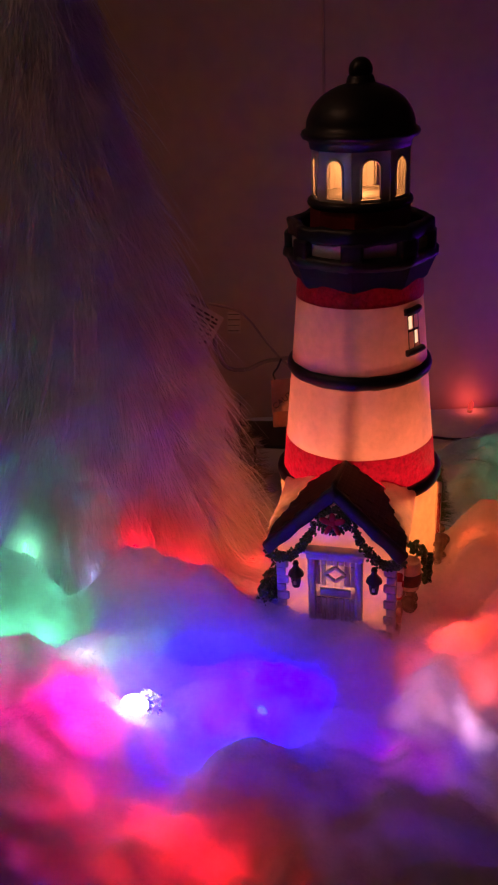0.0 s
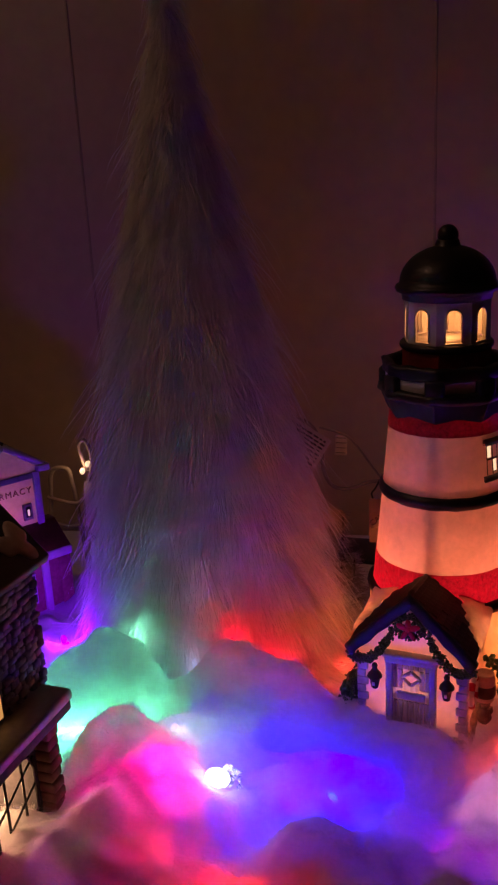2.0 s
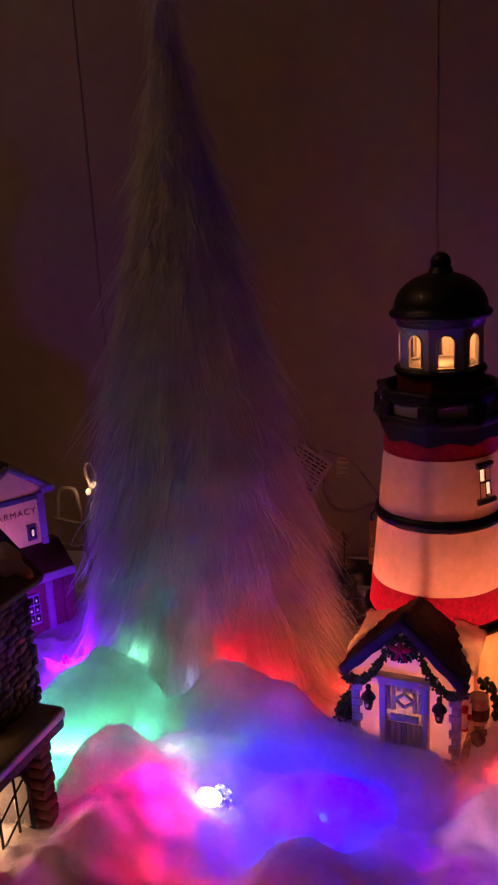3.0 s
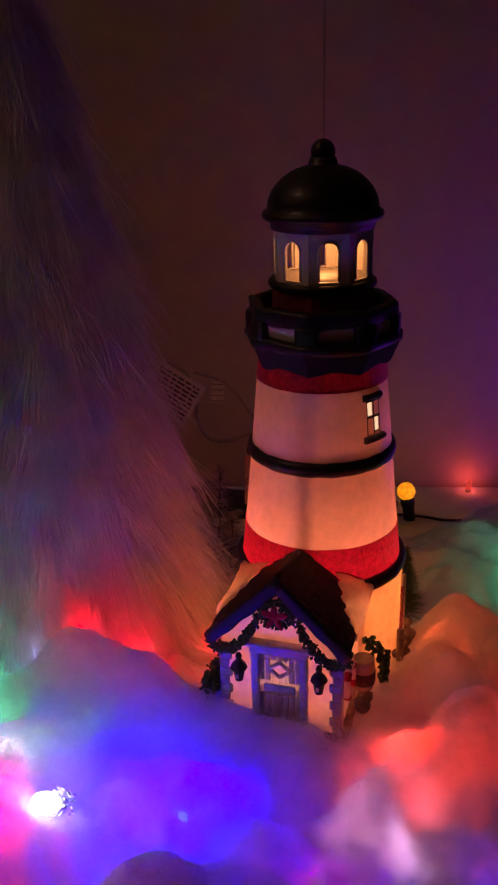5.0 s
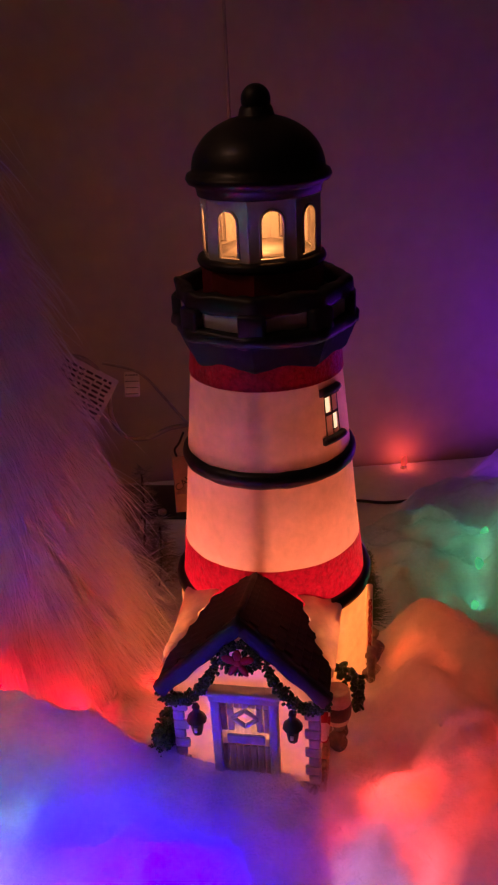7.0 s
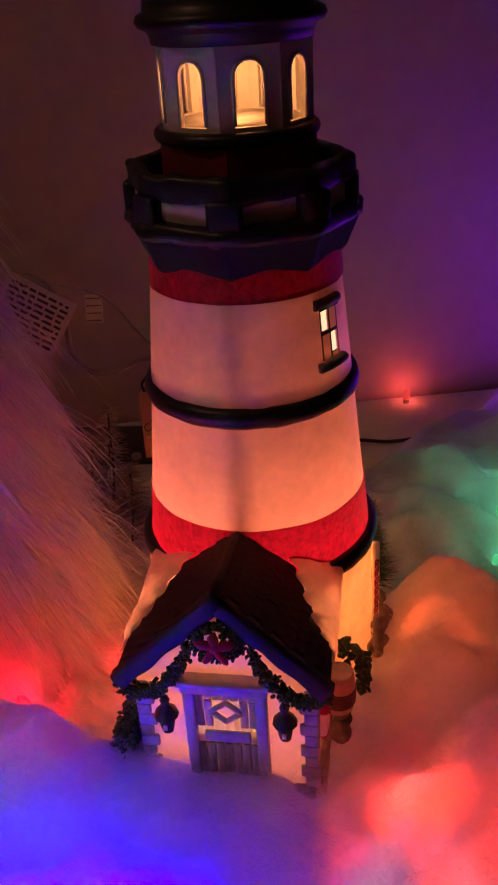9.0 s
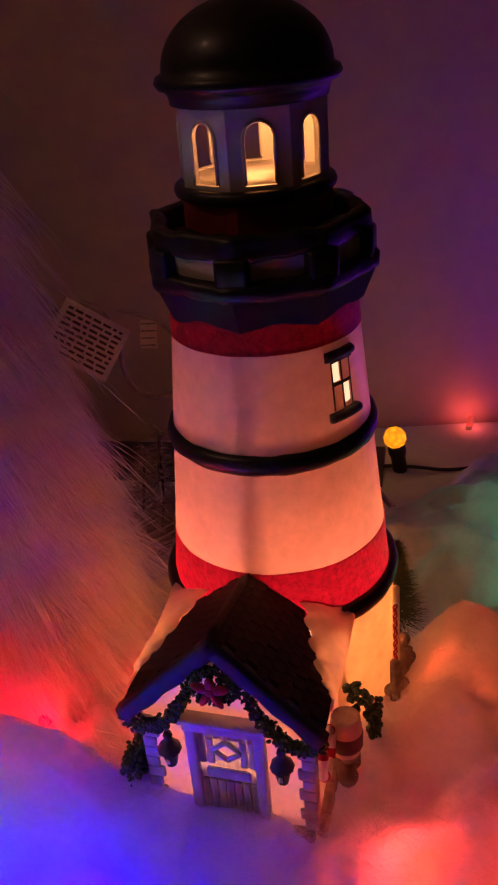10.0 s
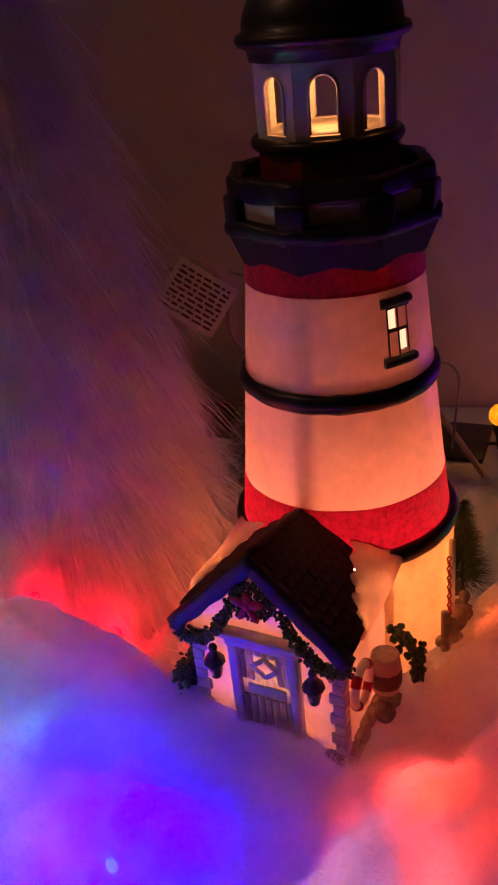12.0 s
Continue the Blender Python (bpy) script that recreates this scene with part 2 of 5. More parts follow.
# ---- the room ----
WALL_Y, TABLE_BACK, TABLE_Z, FLOOR_Z = 0.765, 0.762, -0.033, -0.783
tagged(part("floor", block(-2.0, 2.0, -2.5, WALL_Y, FLOOR_Z - 0.1, FLOOR_Z), FLOOR, None), "plain brown floor under the table", "floor", kind="structure")
wall = tagged(part("wall_north", block(-2.0, 2.0, WALL_Y, WALL_Y + 0.1, FLOOR_Z, 1.65), WALL_PAINT, None), "dim tan panelled wall behind the village", "wall", kind="structure")
for k in range(-4, 5):
    x = 0.059 + 0.325 * k
    part("panel_strip", block(x - 0.0012, x + 0.0012, WALL_Y - 0.0003, WALL_Y + 0.002, FLOOR_Z + 0.01, 1.64), SEAM_DARK, wall, "narrow dark seam between wall panels")
tagged(part("wall_south", block(-2.0, 2.0, -2.6, -2.5, FLOOR_Z, 1.65), PLAIN_WALL, None), "plain dim wall at the far side of the room", "wall", kind="structure")
tagged(part("wall_west", block(-2.1, -2.0, -2.6, WALL_Y + 0.1, FLOOR_Z, 1.65), PLAIN_WALL, None), "plain dim side wall of the room", "wall", kind="structure")
tagged(part("wall_east", block(2.0, 2.1, -2.6, WALL_Y + 0.1, FLOOR_Z, 1.65), PLAIN_WALL, None), "plain dim side wall of the room", "wall", kind="structure")
tagged(part("ceiling", block(-2.1, 2.1, -2.6, WALL_Y + 0.1, 1.65, 1.75), PLAIN_WALL, None), "plain dim ceiling of the room", "ceiling", kind="structure")

# unseen lamp, added as dim warm fill for the wall and tree
room_fill = thing("room_fill_light", "unseen dim warm fill light added at the ceiling, with round frosted shade", "ceiling light", pose(-1.2, 0.05, 1.65))
part("shade", lathe([(0.0005, -0.09), (0.06, -0.085), (0.11, -0.06), (0.13, -0.02), (0.13, -0.001)], 40), glowing("fill_shade_glow", (1.0, 0.62, 0.30), ROOM_GLOW), room_fill)
part("rim", ring_tube(0.132, 0.006, -0.008), WHITE_PAINT, room_fill)

table = thing("table", "red-brown varnished wooden table under the snow", "table", pose(0, 0, 0))
part("tabletop", block(-0.75, 0.75, -0.10, TABLE_BACK, TABLE_Z - 0.030, TABLE_Z, 0.003), TABLE_WOOD, table)
for sx in (-0.70, 0.70):
    for sy in (-0.05, 0.63):
        part("leg", block(sx - 0.03, sx + 0.03, sy - 0.03, sy + 0.03, FLOOR_Z, TABLE_Z - 0.030, 0.003), TABLE_WOOD, table)

# ---- cotton snow ----
LH = Vector((0.054, 0.4655, 0.0))
LH_TURN = -13.6
TREE = Vector((-0.105, 0.495, 0.0))
MOUNDS = [  # x, y, half width along, half width across, turn, height
    (-0.128, 0.326, 0.022, 0.021, 0.0, 0.020),
    (-0.132, 0.258, 0.034, 0.032, 0.0, 0.022),
    (-0.178, 0.452, 0.03, 0.012, 5.0, 0.018),
    (-0.12, 0.225, 0.07, 0.04, 0.0, 0.02),
    (-0.011, 0.27, 0.02, 0.016, 6.0, 0.026),
    (-0.03, 0.225, 0.06, 0.025, 0.0, 0.014),
    (0.074, 0.316, 0.024, 0.014, 20.0, 0.013),
    (0.07, 0.24, 0.045, 0.025, 0.0, 0.014),
    (0.128, 0.362, 0.015, 0.022, 0.0, 0.026),
    (0.128, 0.428, 0.028, 0.026, 0.0, 0.03),
    (0.108, 0.405, 0.012, 0.014, 0.0, 0.012),
    (0.15, 0.55, 0.032, 0.035, 0.0, 0.022),
    (0.205, 0.505, 0.022, 0.022, 0.0, 0.018),
    (0.232, 0.49, 0.036, 0.055, 10.0, 0.05),
    (0.262, 0.575, 0.040, 0.04, 0.0, 0.062),
    (0.205, 0.4, 0.045, 0.045, 0.0, 0.03),
    (-0.235, 0.45, 0.045, 0.022, 10.0, 0.01),
    (-0.235, 0.535, 0.06, 0.03, 10.0, 0.01),
    (0.03, 0.345, 0.05, 0.02, 0.0, 0.004),
    (-0.066, 0.399, 0.034, 0.017, -4.0, 0.046),
    (-0.108, 0.3, 0.03, 0.024, -38.0, 0.026),
    (-0.132, 0.4, 0.019, 0.019, 0.0, 0.0152),
    (-0.127, 0.34, 0.019, 0.019, 0.0, 0.0106),
    (-0.076, 0.359, 0.019, 0.019, 0.0, 0.0294),
    (-0.103, 0.332, 0.019, 0.019, 0.0, 0.0121),
    (-0.066, 0.307, 0.019, 0.019, 0.0, 0.0251),
    (-0.148, 0.42, 0.019, 0.019, 0.0, 0.0307),
    (-0.178, 0.415, 0.019, 0.019, 0.0, 0.0295),
    (-0.042, 0.394, 0.019, 0.019, 0.0, 0.0071),
    (-0.007, 0.262, 0.019, 0.019, 0.0, 0.0023),
    (0.048, 0.288, 0.019, 0.019, 0.0, 0.0187),
    (0.028, 0.259, 0.019, 0.019, 0.0, 0.0056),
    (0.092, 0.363, 0.019, 0.019, 0.0, 0.0179),
    (-0.008, 0.315, 0.019, 0.019, 0.0, 0.0115),
    (0.128, 0.464, 0.019, 0.019, 0.0, 0.0201),
    (0.162, 0.482, 0.019, 0.019, 0.0, 0.0065),
    (0.005, 0.295, 0.019, 0.019, 0.0, 0.0047),
    (0.085, 0.315, 0.019, 0.019, 0.0, 0.015),
    (-0.035, 0.335, 0.019, 0.019, 0.0, 0.0072),
    (0.01, 0.345, 0.019, 0.019, 0.0, 0.0071),
    (0.118, 0.362, 0.019, 0.019, 0.0, 0.0125),
    (0.0300, 0.3670, 0.034, 0.012, -13.6, 0.009),
    (-0.0080, 0.3830, 0.016, 0.014, 0.0, 0.010),
]
PITS = [(-0.056, 0.440, 0.018, 0.012), (-0.160, 0.392, 0.026, 0.010), (-0.213, 0.474, 0.020, 0.010), (-0.068, 0.318, 0.015, 0.010), (0.004, 0.300, 0.016, 0.010), (0.051, 0.300, 0.014, 0.009), (0.092, 0.313, 0.013, 0.011), (0.094, 0.380, 0.020, 0.007), (0.171, 0.498, 0.009, 0.016), (0.182, 0.525, 0.011, 0.024), (0.194, 0.556, 0.012, 0.026), (0.207, 0.590, 0.016, 0.024)]


def lighthouse_local(x, y):
    a = radians(-LH_TURN)
    dx, dy = x - LH.x, y - LH.y
    return dx * math.cos(a) - dy * math.sin(a), dx * math.sin(a) + dy * math.cos(a)


def step(a, b, x):
    t = min(max((x - a) / (b - a), 0), 1)
    return t * t * (3 - 2 * t)


def inside_lighthouse(x, y):
    """1 well inside the foot of the lighthouse, 0 outside it."""
    u, v = lighthouse_local(x, y)
    tower = 1 - step(0.041, 0.047, math.hypot(u, v))
    porch = (1 - step(0.026, 0.032, abs(u + 0.0015))) * (1 - step(0.075, 0.081, -v)) * (1 if v < 0 else 0)
    return max(tower, porch)


def snow_height(x, y):
    h = 0.0
    for mx, my, a, b, turn, top in MOUNDS:
        c, s = math.cos(radians(turn)), math.sin(radians(turn))
        p, q = (x - mx) * c + (y - my) * s, -(x - mx) * s + (y - my) * c
        h += top * math.exp(-0.5 * ((p / a) ** 2 + (q / b) ** 2) ** 1.3)
    for mx, my, r, deep in PITS:
        h -= deep * math.exp(-((x - mx) ** 2 + (y - my) ** 2) / (r * r))
    h += 0.011 * noise.fractal((x * 26, y * 26, 3.1), 0.9, 2.0, 3) + 0.0022 * noise.fractal((x * 62, y * 62, 7.0), 0.8, 2.0, 3)
    h = max(h, -0.010 + 0.3 * (h + 0.010))
    u, v = lighthouse_local(x, y)
    near = math.exp(-(max(math.hypot(u, v * 0.72 - 0.0) - 0.046, 0) / 0.016) ** 2)
    foot = 0.021 * step(-0.060, -0.085, v) * (1 - step(0.016, 0.034, u)) * step(-0.060, -0.030, u) + 0.010 * step(0.034, 0.046, u) * step(0.0, -0.03, v) + 0.002
    h = h + (foot - h) * 0.85 * near
    edge = step(-0.42, -0.36, x) * (1 - step(0.36, 0.42, x)) * step(0.10, 0.14, y) * (1 - step(0.590, 0.650, y + 0.02 * noise.noise((x * 14, 2.0, 0.0)) + 0.085 * math.exp(-((x - 0.005) / 0.045) ** 2) - 0.006 * step(0.100, 0.150, x) - 0.045 * step(0.145, 0.190, x) - 0.080 * step(0.190, 0.300, x)))
    h = (h - TABLE_Z) * edge + TABLE_Z + 0.0012
    k = inside_lighthouse(x, y)
    return h * (1 - k) - 0.0012 * k


def snow_sheet(lift, step_size, x0, x1, y0, y1):
    nx, ny = int((x1 - x0) / step_size), int((y1 - y0) / step_size)
    verts, faces = [], []
    for j in range(ny + 1):
        for i in range(nx + 1):
            x, y = x0 + (x1 - x0) * i / nx, y0 + (y1 - y0) * j / ny
            verts.append((x, y, snow_height(x, y) + lift))
    for j in range(ny):
        for i in range(nx):
            a = j * (nx + 1) + i
            faces.append((a, a + 1, a + nx + 2, a + nx + 1))
    return verts, faces


verts, faces = snow_sheet(0.0, 0.0026, -0.42, 0.42, 0.10, 0.761)
me = bpy.data.meshes.new("cotton_snow")
me.from_pydata(verts, [], faces)
me.polygons.foreach_set("use_smooth", [True] * len(me.polygons))
me.materials.append(COTTON)
# unseen opaque layer, added so each lamp's glow stays local
under = bpy.data.meshes.new("light_stop_layer")
low_verts = [(x, y, max(z - 0.011 - 0.007 * step(0.262, 0.285, y), TABLE_Z + 0.0006)) for x, y, z in verts]
under.from_pydata(low_verts, [], faces)
under.polygons.foreach_set("use_smooth", [True] * len(under.polygons))
under.materials.append(LIGHT_STOP)
snow = tagged(new("cotton_snow", me), "fluffy white cotton snow lit by hidden coloured lights", "fake snow", kind="stuff")


u_ob = new("light_stop_layer", under)
u_ob.parent = snow


def fibres(count, rng, area=(-0.22, 0.24, 0.19, 0.62), tall=1.0):
    vs, fs = [], []
    while len(fs) < count * 2:
        x, y = rng.uniform(area[0], area[1]), rng.uniform(area[2], area[3])
        if inside_lighthouse(x, y) > 0.1:
            continue
        p = Vector((x, y, snow_height(x, y) - 0.0005))
        a = rng.uniform(0, 6.283)
        d = Vector((math.cos(a), math.sin(a), rng.uniform(0.1, 1.2))).normalized()
        length, w = rng.uniform(0.003, 0.010) * tall, rng.uniform(0.00003, 0.00006)
        side = d.cross(Vector((rng.uniform(-1, 1), rng.uniform(-1, 1), rng.uniform(-1, 1)))).normalized() * w
        q = p + d * length * 0.5
        d = (d + Vector((rng.gauss(0, 0.5), rng.gauss(0, 0.5), rng.gauss(-0.4, 0.4)))).normalized()
        e = q + d * length * 0.5
        n = len(vs)
        vs += [p - side, p + side, q + side * 0.8, q - side * 0.8, e]
        fs += [(n, n + 1, n + 2, n + 3), (n + 3, n + 2, n + 4)]
    return vs, fs


vs, fs = fibres(110000, random.Random(5), tall=0.85)
for more in (fibres(9000, random.Random(6), (-0.01, 0.085, 0.345, 0.390), 1.7), fibres(9000, random.Random(7), (-0.16, -0.03, 0.27, 0.44), 1.2), fibres(60000, random.Random(9), (-0.19, 0.15, 0.25, 0.45), 0.6)):
    fs += [tuple(i + len(vs) for i in f) for f in more[1]]
    vs += more[0]
fm = bpy.data.meshes.new("cotton_fibres")
fm.from_pydata(vs, [], fs)
fm.materials.append(COTTON)
f_ob = new("cotton_fibres", fm)
f_ob.parent = snow

# ---- coloured lights under the snow ----
RED_L, GREEN_L, BLUE_L, MAGENTA_L, PURPLE_L, WHITE_L = (1, 0.02, 0.015), (0.008, 1, 0.42), (0.020, 0.003, 1), (1, 0.004, 0.24), (0.22, 0.01, 1), (0.75, 0.85, 1)
LIGHTS = [  # x, y, depth under the surface, colour, watts
    (-0.150, 0.380, 0.005, GREEN_L, 0.140),
    (-0.130, 0.372, 0.009, GREEN_L, 0.050),
    (-0.172, 0.378, 0.006, GREEN_L, 0.130),
    (-0.154, 0.364, 0.006, GREEN_L, 0.090),
    (-0.094, 0.336, 0.003, (0.85, 0.9, 0.9), 0.018),
    (-0.092, 0.300, 0.010, MAGENTA_L, 0.080),
    (-0.047, 0.308, 0.012, BLUE_L, 0.026),
    (-0.034, 0.324, 0.012, BLUE_L, 0.092),
    (-0.029, 0.314, 0.012, BLUE_L, 0.050),
    (-0.013, 0.319, 0.012, BLUE_L, 0.077),
    (-0.013, 0.335, 0.012, BLUE_L, 0.083),
    (0.006, 0.331, 0.012, BLUE_L, 0.050),
    (0.004, 0.296, 0.008, BLUE_L, 0.006),
    (-0.038, 0.348, 0.012, BLUE_L, 0.065),
    (0.018, 0.314, 0.012, BLUE_L, 0.006),
    (0.049, 0.286, 0.005, (0.75, 0.0, 1), 0.009),
    (-0.050, 0.240, 0.008, RED_L, 0.034),
    (-0.026, 0.228, 0.008, RED_L, 0.012),
    (-0.085, 0.258, 0.008, (1, 0.03, 0.06), 0.014),
    (-0.045, 0.422, -0.004, (1, 0.012, 0.022), 0.060),
    (-0.076, 0.414, -0.004, (1, 0.012, 0.022), 0.040),
    (-0.014, 0.463, 0.002, (1, 0.04, 0.02), 0.036),
    (0.088, 0.354, 0.009, (1, 0.055, 0.012), 0.048),
    (0.103, 0.355, 0.010, (1, 0.055, 0.012), 0.014),
    (0.084, 0.307, 0.008, (1, 0.60, 0.90), 0.012),
    (0.098, 0.325, 0.008, (1, 0.25, 0.25), 0.007),
    (0.122, 0.302, 0.010, PURPLE_L, 0.005),
    (-0.202, 0.450, -0.002, PURPLE_L, 0.220),
    # next two are fill lamps added in the fur to brighten the tree
    (-0.100, 0.413, -0.003, (0.60, 0.65, 1), 0.014),
    (-0.140, 0.424, -0.003, (0.10, 1, 0.45), 0.045),
    (0.171, 0.498, 0.0012, GREEN_L, 0.007),
    (0.1765, 0.511, 0.0012, GREEN_L, 0.006),
    (0.182, 0.525, 0.0012, GREEN_L, 0.006),
    (0.188, 0.540, 0.0012, GREEN_L, 0.007),
    (0.194, 0.556, 0.004, GREEN_L, 0.008),
    (0.205, 0.584, 0.004, GREEN_L, 0.006),
    (0.119, 0.442, 0.010, (1, 0.12, 0.02), 0.010),
    (0.128, 0.420, 0.010, (1, 0.12, 0.02), 0.004),
    (0.262, 0.580, 0.010, PURPLE_L, 0.120),
    (0.300, 0.690, 0.010, (0.26, 0.02, 1), 0.040),
    (0.360, 0.700, -0.012, (0.26, 0.02, 1), 0.150),
    (0.192, 0.753, -0.005, (1, 0.11, 0.06), 0.010),
    (0.236, 0.560, 0.010, RED_L, 0.014),
]
BARE = (-0.065, 0.306, 0.028)


def led_bulb(x, y, z, colour, watts):
    bulb = thing("led_bulb", "small clear coloured light bulb lying in the cotton", "light bulb", pose(x, y, z, random.uniform(5, 30), 0, random.uniform(0, 360)), "string lights under the snow")
    part("base", lathe([(0.0001, -0.009), (0.0022, -0.009), (0.0024, -0.003), (0.0001, -0.003)], 12), CORD_WHITE, bulb)
    glow = part("glass", lathe([(0.0001, -0.003), (0.0022, -0.003), (0.0026, 0.001), (0.0020, 0.004), (0.0001, 0.0056)], 14), glowing("led_glow", colour, min(2.5, 40 * watts)), bulb)
    glow.visible_shadow = False
    point_lamp("led_light", (x, y, z + 0.001), colour, watts, 0.005)


for x, y, z, colour, watts in LIGHTS:
    led_bulb(x, y, max(snow_height(x, y) - z, TABLE_Z + 0.004), colour, watts)
bare = thing("faceted_light", "bare clear faceted light glowing white in the cotton", "light bulb", pose(*BARE, 50, 0, -30), "string lights under the snow")
bm = bmesh.new()
bmesh.ops.create_icosphere(bm, subdivisions=2, radius=0.0056, matrix=Matrix.Diagonal((1.0, 0.85, 1.55, 1)))
part("glass", bm, glowing("white_led_glow", (0.72, 0.95, 1.0), 4.5), bare, "white glowing faceted glass", smooth=False).visible_shadow = False
part("base", lathe([(0.0001, -0.012), (0.0028, -0.012), (0.0030, -0.004), (0.0001, -0.004)], 14), CORD_WHITE, bare)
CLEAR = material("clear_cut_plastic")[0]
CLEAR.node_tree.nodes["Principled BSDF"].inputs["Transmission Weight"].default_value = 1.0
CLEAR.node_tree.nodes["Principled BSDF"].inputs["Roughness"].default_value = 0.08
petals = bmesh.new()
rng = random.Random(19)
for k in range(70):
    a, b = rng.uniform(0, 6.283), rng.uniform(-0.4, 1.4)
    d = Vector((math.cos(a) * math.cos(b), math.sin(a) * math.cos(b), math.sin(b)))
    c = Vector((0.0048, 0.0032, -0.001)) + d * rng.uniform(0.0050, 0.0074)
    bmesh.ops.create_icosphere(petals, subdivisions=1, radius=rng.uniform(0.0005, 0.0011), matrix=Matrix.Translation(c) @ Euler((a, b, a)).to_matrix().to_4x4() @ Matrix.Diagonal((1, 0.5, 1.4, 1)))
part("cut_beads", petals, CLEAR, bare, "clear sparkling cut plastic round the light", smooth=False, at=pose(0, 0, 0, -50, 0, 0)).visible_shadow = False
point_lamp("white_led", Vector(BARE) + Vector((0.002, 0.002, 0.006)), WHITE_L, 0.007, 0.005)
tip = thing("faceted_light", "clear faceted light just showing through the cotton", "light bulb", pose(-0.008, 0.314, snow_height(-0.008, 0.314) - 0.0004, 80, 0, 35), "string lights under the snow")
bm = bmesh.new()
bmesh.ops.create_icosphere(bm, subdivisions=2, radius=0.0019, matrix=Matrix.Diagonal((1.0, 0.85, 2.2, 1)))
part("glass", bm, glowing("pale_blue_glow", (0.30, 0.35, 1.0), 0.4), tip, "pale blue faceted glass", smooth=False).visible_shadow = False
part("base", lathe([(0.0001, -0.009), (0.0018, -0.009), (0.0020, -0.003), (0.0001, -0.003)], 12), CORD_WHITE, tip)

# ---- lighthouse ----
lighthouse = thing("lighthouse", "white porcelain lighthouse with red bands and black dome, lit inside", "lighthouse", Matrix.Translation(LH) @ pose(0, 0, 0, 0, 0, LH_TURN))
U0 = -0.0015
WIN_A, LANTERN_A = 59.0, 20.1


def pane_hole(a, z):
    d = a - WIN_A
    return (-6.4 < d < -0.9 and 0.1552 < z < 0.1628) or (0.9 < d < 6.4 and 0.1468 < z < 0.1540)


def frange(a, b, n):
    return [a + (b - a) * i / n for i in range(n + 1)]


def tower_r(z):
    return 0.0446 - (z - 0.060) * (0.0446 - 0.0336) / (0.176 - 0.060)


part("base_wall", lathe([(0.0462, z) for z in frange(-0.001, 0.0625, 8)], 96, 38, 322, wobble=0.02), BASE_WALL, lighthouse, "rough white stucco base wall glowing yellow")
part("red_band", lathe([(tower_r(z) + 0.0004, z) for z in frange(0.0615, 0.0870, 6)], 120, wobble=0.01), RED_BAND, lighthouse, "mottled red lower band")
part("tower_wall", lathe([(tower_r(z), z) for z in frange(0.0862, 0.1700, 60)], 192, skip=pane_hole), PORCELAIN, lighthouse, "glowing white porcelain tower wall")
part("red_band", lathe([(tower_r(z) + 0.0004, z) for z in frange(0.1694, 0.1815, 4)], 120, wobble=0.01), RED_BAND, lighthouse, "red upper band")
part("ring", ring_tube(0.0374, 0.0031, 0.1298, squash=1.3, wobble=0.12), BLACK, lighthouse, "glossy black ring")
part("ring", ring_tube(0.0450, 0.0031, 0.0640, 42, 318, squash=1.15, wobble=0.15), BLACK, lighthouse, "glossy black lower ring")
# balcony, eight sided
OCT = 20.1 + 22.5 + 3.6
part("balcony_underside", lathe([(0.0341, 0.1772), (0.0359, 0.1788), (0.0402, 0.1892), (0.0410, 0.1900), (0.028, 0.1900)], 8, phase=OCT, wobble=0.0), BLUE_BLACK, lighthouse, "blue-black flared underside", smooth=False)


def oct_ring(r, z0, z1, depth, bevel, rough=0.0):
    bm = lathe([(r - depth, z0), (r, z0), (r, z1), (r - depth, z1), (r - depth, z0)], 8, phase=OCT)
    bmesh.ops.remove_doubles(bm, verts=bm.verts[:], dist=1e-6)
    bmesh.ops.recalc_face_normals(bm, faces=bm.faces[:])
    if rough:
        long_edges = [e for e in bm.edges if e.calc_length() > 0.02]
        bmesh.ops.subdivide_edges(bm, edges=long_edges, cuts=7, use_grid_fill=True)
    sharp = [e for e in bm.edges if e.calc_face_angle(0) > 0.3]
    bmesh.ops.bevel(bm, geom=sharp, offset=bevel, segments=3, affect="EDGES", profile=0.5)
    if rough:
        for v in bm.verts:
            v.co += Vector([rough * noise.noise(v.co * 170 + Vector((9 * k, 0, z0 * 900))) for k in range(3)])
    return bm


part("balcony_deck", oct_ring(0.0420, 0.1890, 0.1955, 0.018, 0.0022, 0.0013), BLACK, lighthouse, "black balcony edge")
part("balcony_panel", oct_ring(0.0378, 0.1950, 0.2030, 0.003, 0.0004), PANEL_WHITE, lighthouse, "ivory panel between black posts")
part("rail", oct_ring(0.0394, 0.2015, 0.2100, 0.006, 0.0022, 0.0012), BLACK, lighthouse, "thick black balcony rail")
for k in range(8):
    a = radians(OCT + 45 * k)
    m = pose(0.0372 * math.sin(a), -0.0372 * math.cos(a), 0.1985, 0, 0, math.degrees(a))
    part("post", block(-0.0056, 0.0056, -0.0028, 0.0028, -0.005, 0.005, 0.0014), BLACK, lighthouse, at=m)
part("balcony_floor", lathe([(0.0265, 0.1960), (0.0350, 0.1960)], 48), BLACK, lighthouse)
part("neck", lathe([(0.0275, 0.1955), (0.0266, 0.200), (0.0262, 0.2165)], 8, phase=OCT), DARK_RED, lighthouse, "dull dark red neck", smooth=False)
part("collar", ring_tube(0.0252, 0.0024, 0.2185, segments=64), BLACK, lighthouse, "black collar")
part("lantern_floor", lathe([(0.0001, 0.2216), (0.0236, 0.2216), (0.0236, 0.2200), (0.0001, 0.2200)], 40), LANTERN_WHITE, lighthouse)


